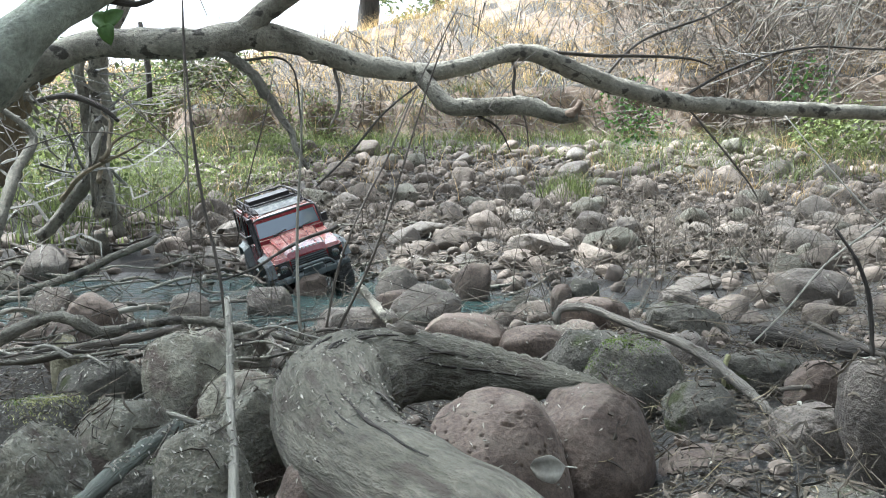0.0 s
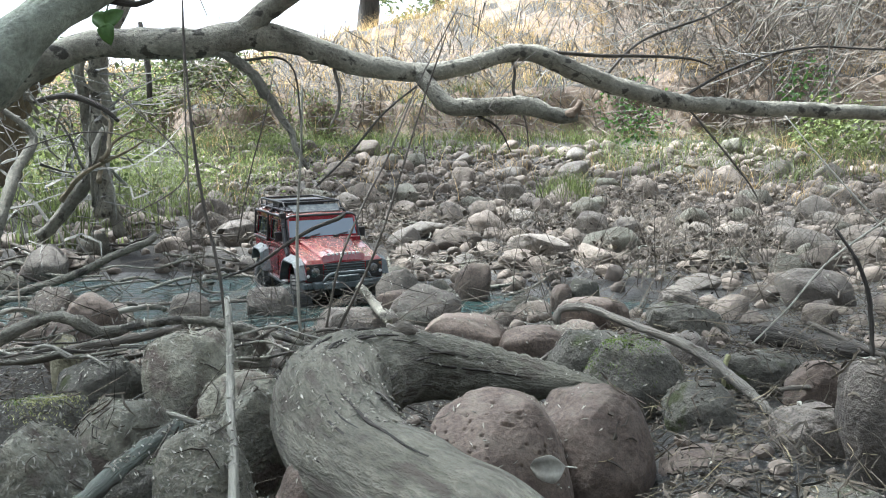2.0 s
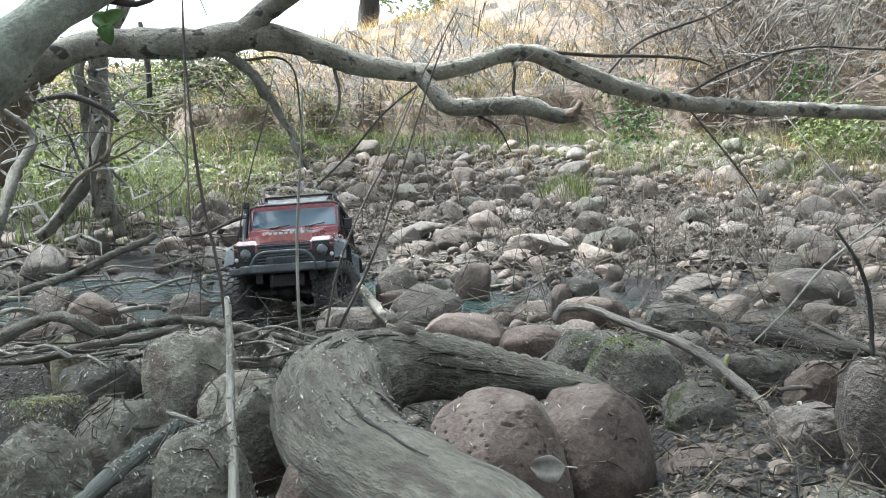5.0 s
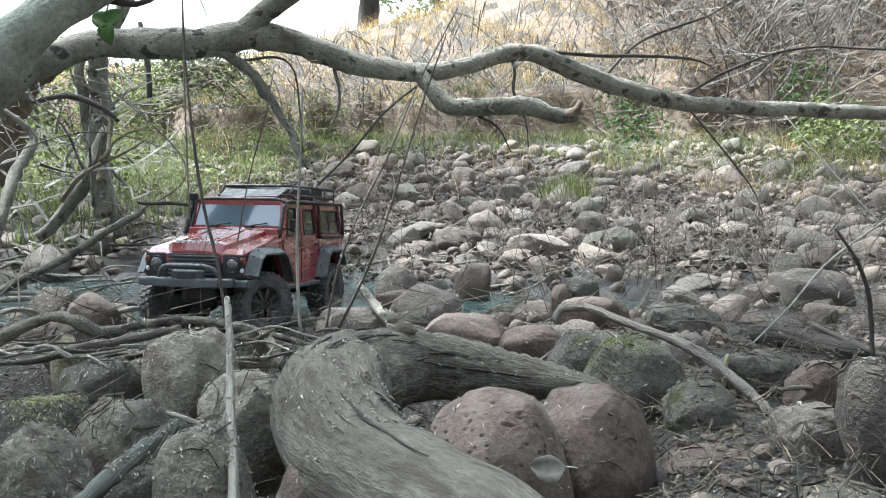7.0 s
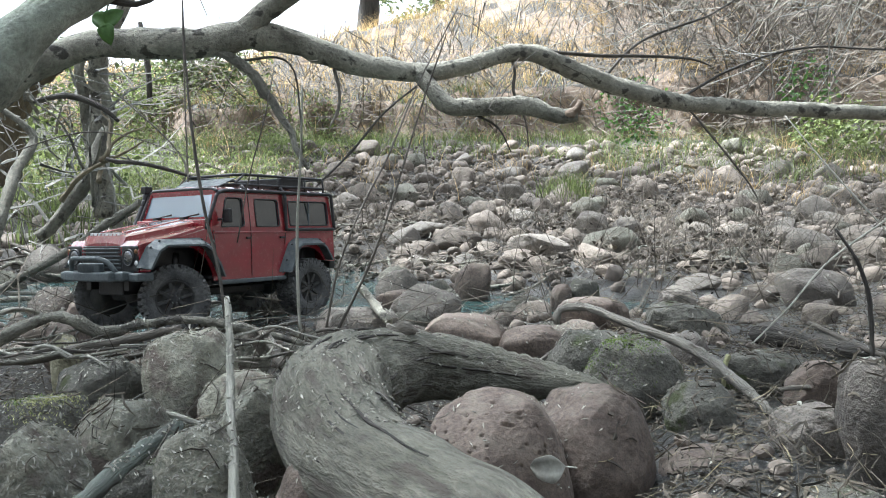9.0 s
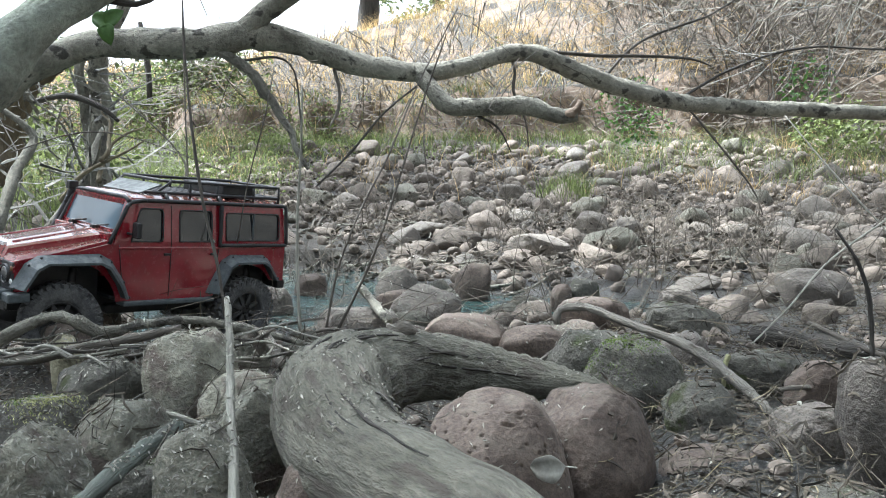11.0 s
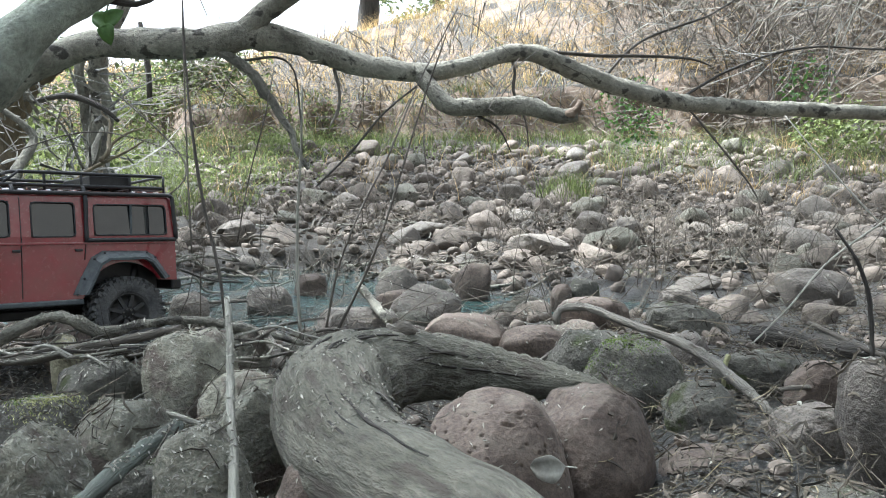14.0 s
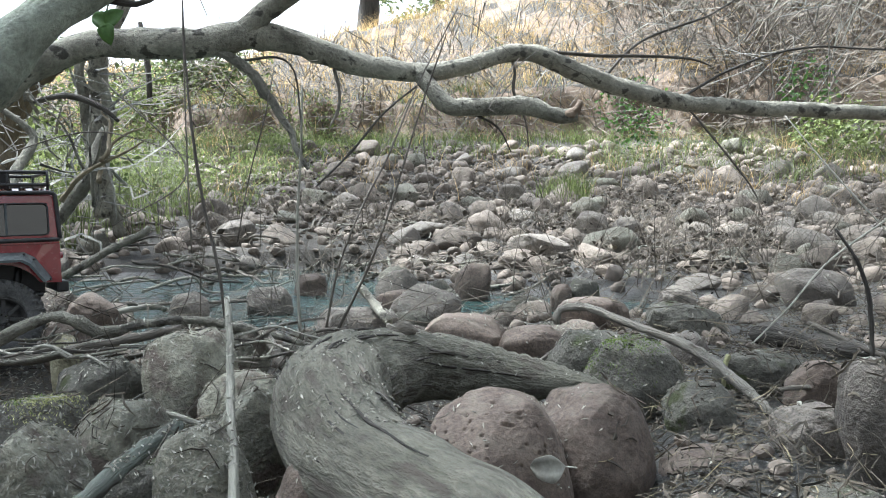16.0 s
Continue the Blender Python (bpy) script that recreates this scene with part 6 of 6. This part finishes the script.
    for x, a in ((0.162, "front"), (-0.162, "rear")):
        for side, b in ((1, "left"), (-1, "right")):
            wheels[a, b] = build_wheel(truck, x, side)
    return truck, wheels


truck, wheels = build_truck()

pushed = limb("pushed_branch", ((0, 0, 0, 0.010), (0.12, 0.01, 0.004, 0.0105), (0.25, -0.006, -0.004, 0.010), (0.36, 0.004, 0.006, 0.009), (0.43, 0.004, 0.004, 0.009), (0.45, 0.01, 0.012, 0.006)), M["bark"], "grey dead branch that the truck nudges aside", "branch", step=0.01, sides=9, rough=0.25, wobble=0.3, seed=80)
dragged = limb("dragged_twig", ((0, 0, 0, 0.0025), (0.08, 0.004, -0.008, 0.0035), (0.16, 0, 0.002, 0.004), (0.22, -0.002, 0.006, 0.0045), (0.28, 0, 0.0, 0.005), (0.30, 0, 0.002, 0.004)), M["bark_dark"], "dark crooked twig caught on the truck", "twig", step=0.01, sides=7, rough=0.25, wobble=0.3, seed=81)

# the drive: seconds, place, roll, pitch, heading
DRIVE = (
    (0.0, -0.424, 2.450, -0.022, 17.5, 5.5, -66.3),
    (0.5, -0.399, 2.374, -0.008, 17.0, 6.3, -65.3),
    (1.0, -0.371, 2.272, -0.022, 9.4, 8.1, -65.1),
    (1.5, -0.356, 2.226, -0.035, -1.2, 7.5, -67.1),
    (2.0, -0.341, 2.185, -0.040, 2.6, 3.5, -63.5),
    (2.5, -0.336, 2.115, -0.022, 14.7, 3.2, -61.5),
    (3.0, -0.317, 2.039, -0.017, 15.3, -0.6, -68.5),
    (3.5, -0.315, 1.966, -0.013, 9.6, -1.2, -71.3),
    (4.0, -0.301, 1.912, -0.021, 10.4, -9.1, -76.4),
    (6.3, -0.322, 1.683, -0.021, -1.7, -6.3, -99.2),
    (6.5, -0.340, 1.692, -0.019, -1.5, -6.6, -99.8),
    (7.0, -0.385, 1.656, -0.005, -0.6, -1.8, -103.2),
    (7.5, -0.380, 1.627, -0.004, 1.6, -2.5, -103.5),
    (8.0, -0.406, 1.619, 0.002, 7.6, -5.1, -111.7),
    (8.5, -0.414, 1.606, 0.004, 7.0, -4.9, -114.6),
    (9.0, -0.444, 1.564, 0.012, 2.1, -1.6, -122.9),
    (9.2, -0.452, 1.525, 0.012, 0.6, -2.1, -126.1),
    (11.3, -0.552, 1.375, 0.007, -6.9, -2.1, -133.1),
    (11.5, -0.549, 1.352, 0.007, -7.3, -1.6, -135.3),
    (12.0, -0.569, 1.359, 0.006, -6.8, -0.8, -136.3),
    (12.5, -0.621, 1.335, 0.006, -0.2, 1.1, -138.3),
    (13.0, -0.659, 1.341, 0.006, -1.2, 3.0, -140.5),
    (13.5, -0.696, 1.319, 0.010, -2.2, 1.7, -140.5),
    (14.0, -0.687, 1.248, 0.006, 3.6, -1.3, -137.7),
    (14.5, -0.703, 1.183, 0.024, 2.8, -5.8, -131.2),
    (15.0, -0.744, 1.216, 0.026, 6.3, -9.1, -131.4),
    (15.5, -0.826, 1.235, 0.016, 5.0, -7.2, -138.1),
    (16.0, -0.849, 1.205, 0.005, 1.4, 0.8, -145.9),
)


def motions():
    walk(truck, [(r[0], pose(*r[1:])) for r in DRIVE])
    rolled, rows = 0.0, {k: [] for k in wheels}
    times = [r[0] for r in DRIVE]
    xs, ys = [r[1] for r in DRIVE], [r[2] for r in DRIVE]
    ts = np.arange(0, 16.01, 0.25)
    px, py = np.interp(ts, times, xs), np.interp(ts, times, ys)
    for i, t in enumerate(ts):
        if i:
            rolled += math.hypot(px[i] - px[i - 1], py[i] - py[i - 1]) / 0.0585
        steer = float(np.interp(t, STEER_T, STEER_A))
        for (a, b), ob in wheels.items():
            turn = Matrix.Rotation(radians(steer), 4, "Z") if a == "front" else Matrix.Identity(4)
            rows[a, b].append((float(t), Matrix.Translation(ob.location if not i else rows[a, b][0][1].translation) @ turn @ Matrix.Rotation(rolled, 4, "Y")))
    for k, ob in wheels.items():
        walk(ob, rows[k])
    walk(pushed, [(0, lay((-1.113, 1.937, -0.022), (-0.657, 1.998, 0.16))), (4, lay((-1.113, 1.937, -0.022), (-0.657, 1.999, 0.165))), (6.3, lay((-1.113, 1.937, -0.013), (-0.684, 2, 0.195))), (7, lay((-1.113, 1.938, -0.006), (-0.712, 2.002, 0.225))),
                  (9, lay((-1.113, 1.938, -0.006), (-0.712, 2.004, 0.25))), (11.5, lay((-1.14, 1.937, -0.019), (-0.712, 2, 0.195))), (14, lay((-1.113, 1.936, -0.033), (-0.684, 2, 0.181))), (16, lay((-1.113, 1.936, -0.033), (-0.681, 2, 0.184)))])
    walk(dragged, [(0, lay((-0.518, 1.892, 0.058), (-0.235, 1.95, 0.19))), (1.0, lay((-0.498, 1.842, 0.069), (-0.196, 1.901, 0.211))), (2.0, lay((-0.48, 1.773, 0.075), (-0.186, 1.802, 0.228))), (2.5, lay((-0.452, 1.694, 0.097), (-0.267, 1.8, 0.2))),
                   (3.5, lay((-0.448, 1.615, 0.116), (-0.334, 1.75, 0.202))), (4.2, lay((-0.464, 1.617, 0.149), (-0.374, 1.75, 0.202))), (6.3, lay((-0.605, 1.75, 0.19), (-0.67, 2.001, 0.198))), (7, lay((-0.377, 1.851, 0.212), (-0.622, 1.803, 0.235))),
                   (8, lay((-0.389, 1.854, 0.257), (-0.634, 1.808, 0.316))), (9, lay((-0.429, 1.805, 0.275), (-0.659, 1.758, 0.32))), (9.5, lay((-0.441, 1.805, 0.275), (-0.665, 1.757, 0.311))), (11, lay((-0.492, 1.943, 0.075), (-0.721, 1.947, 0.142))), (12, lay((-0.478, 1.941, 0.048), (-0.712, 1.994, 0.084))), (16, lay((-0.478, 1.941, 0.048), (-0.712, 1.994, 0.084)))])


def lay(a, b, roll=0):
    """A pose at a whose x axis runs towards b."""
    d = Vector(b) - Vector(a)
    return Matrix.Translation(a) @ d.to_track_quat("X", "Z").to_matrix().to_4x4() @ pose(0, 0, 0, roll)


STEER_T = (0, 1.5, 3.5, 6.3, 7.5, 9.0, 11.3, 12.5, 16)
STEER_A = (0, -8, -24, -26, -32, -34, -18, -15, -10)
motions()
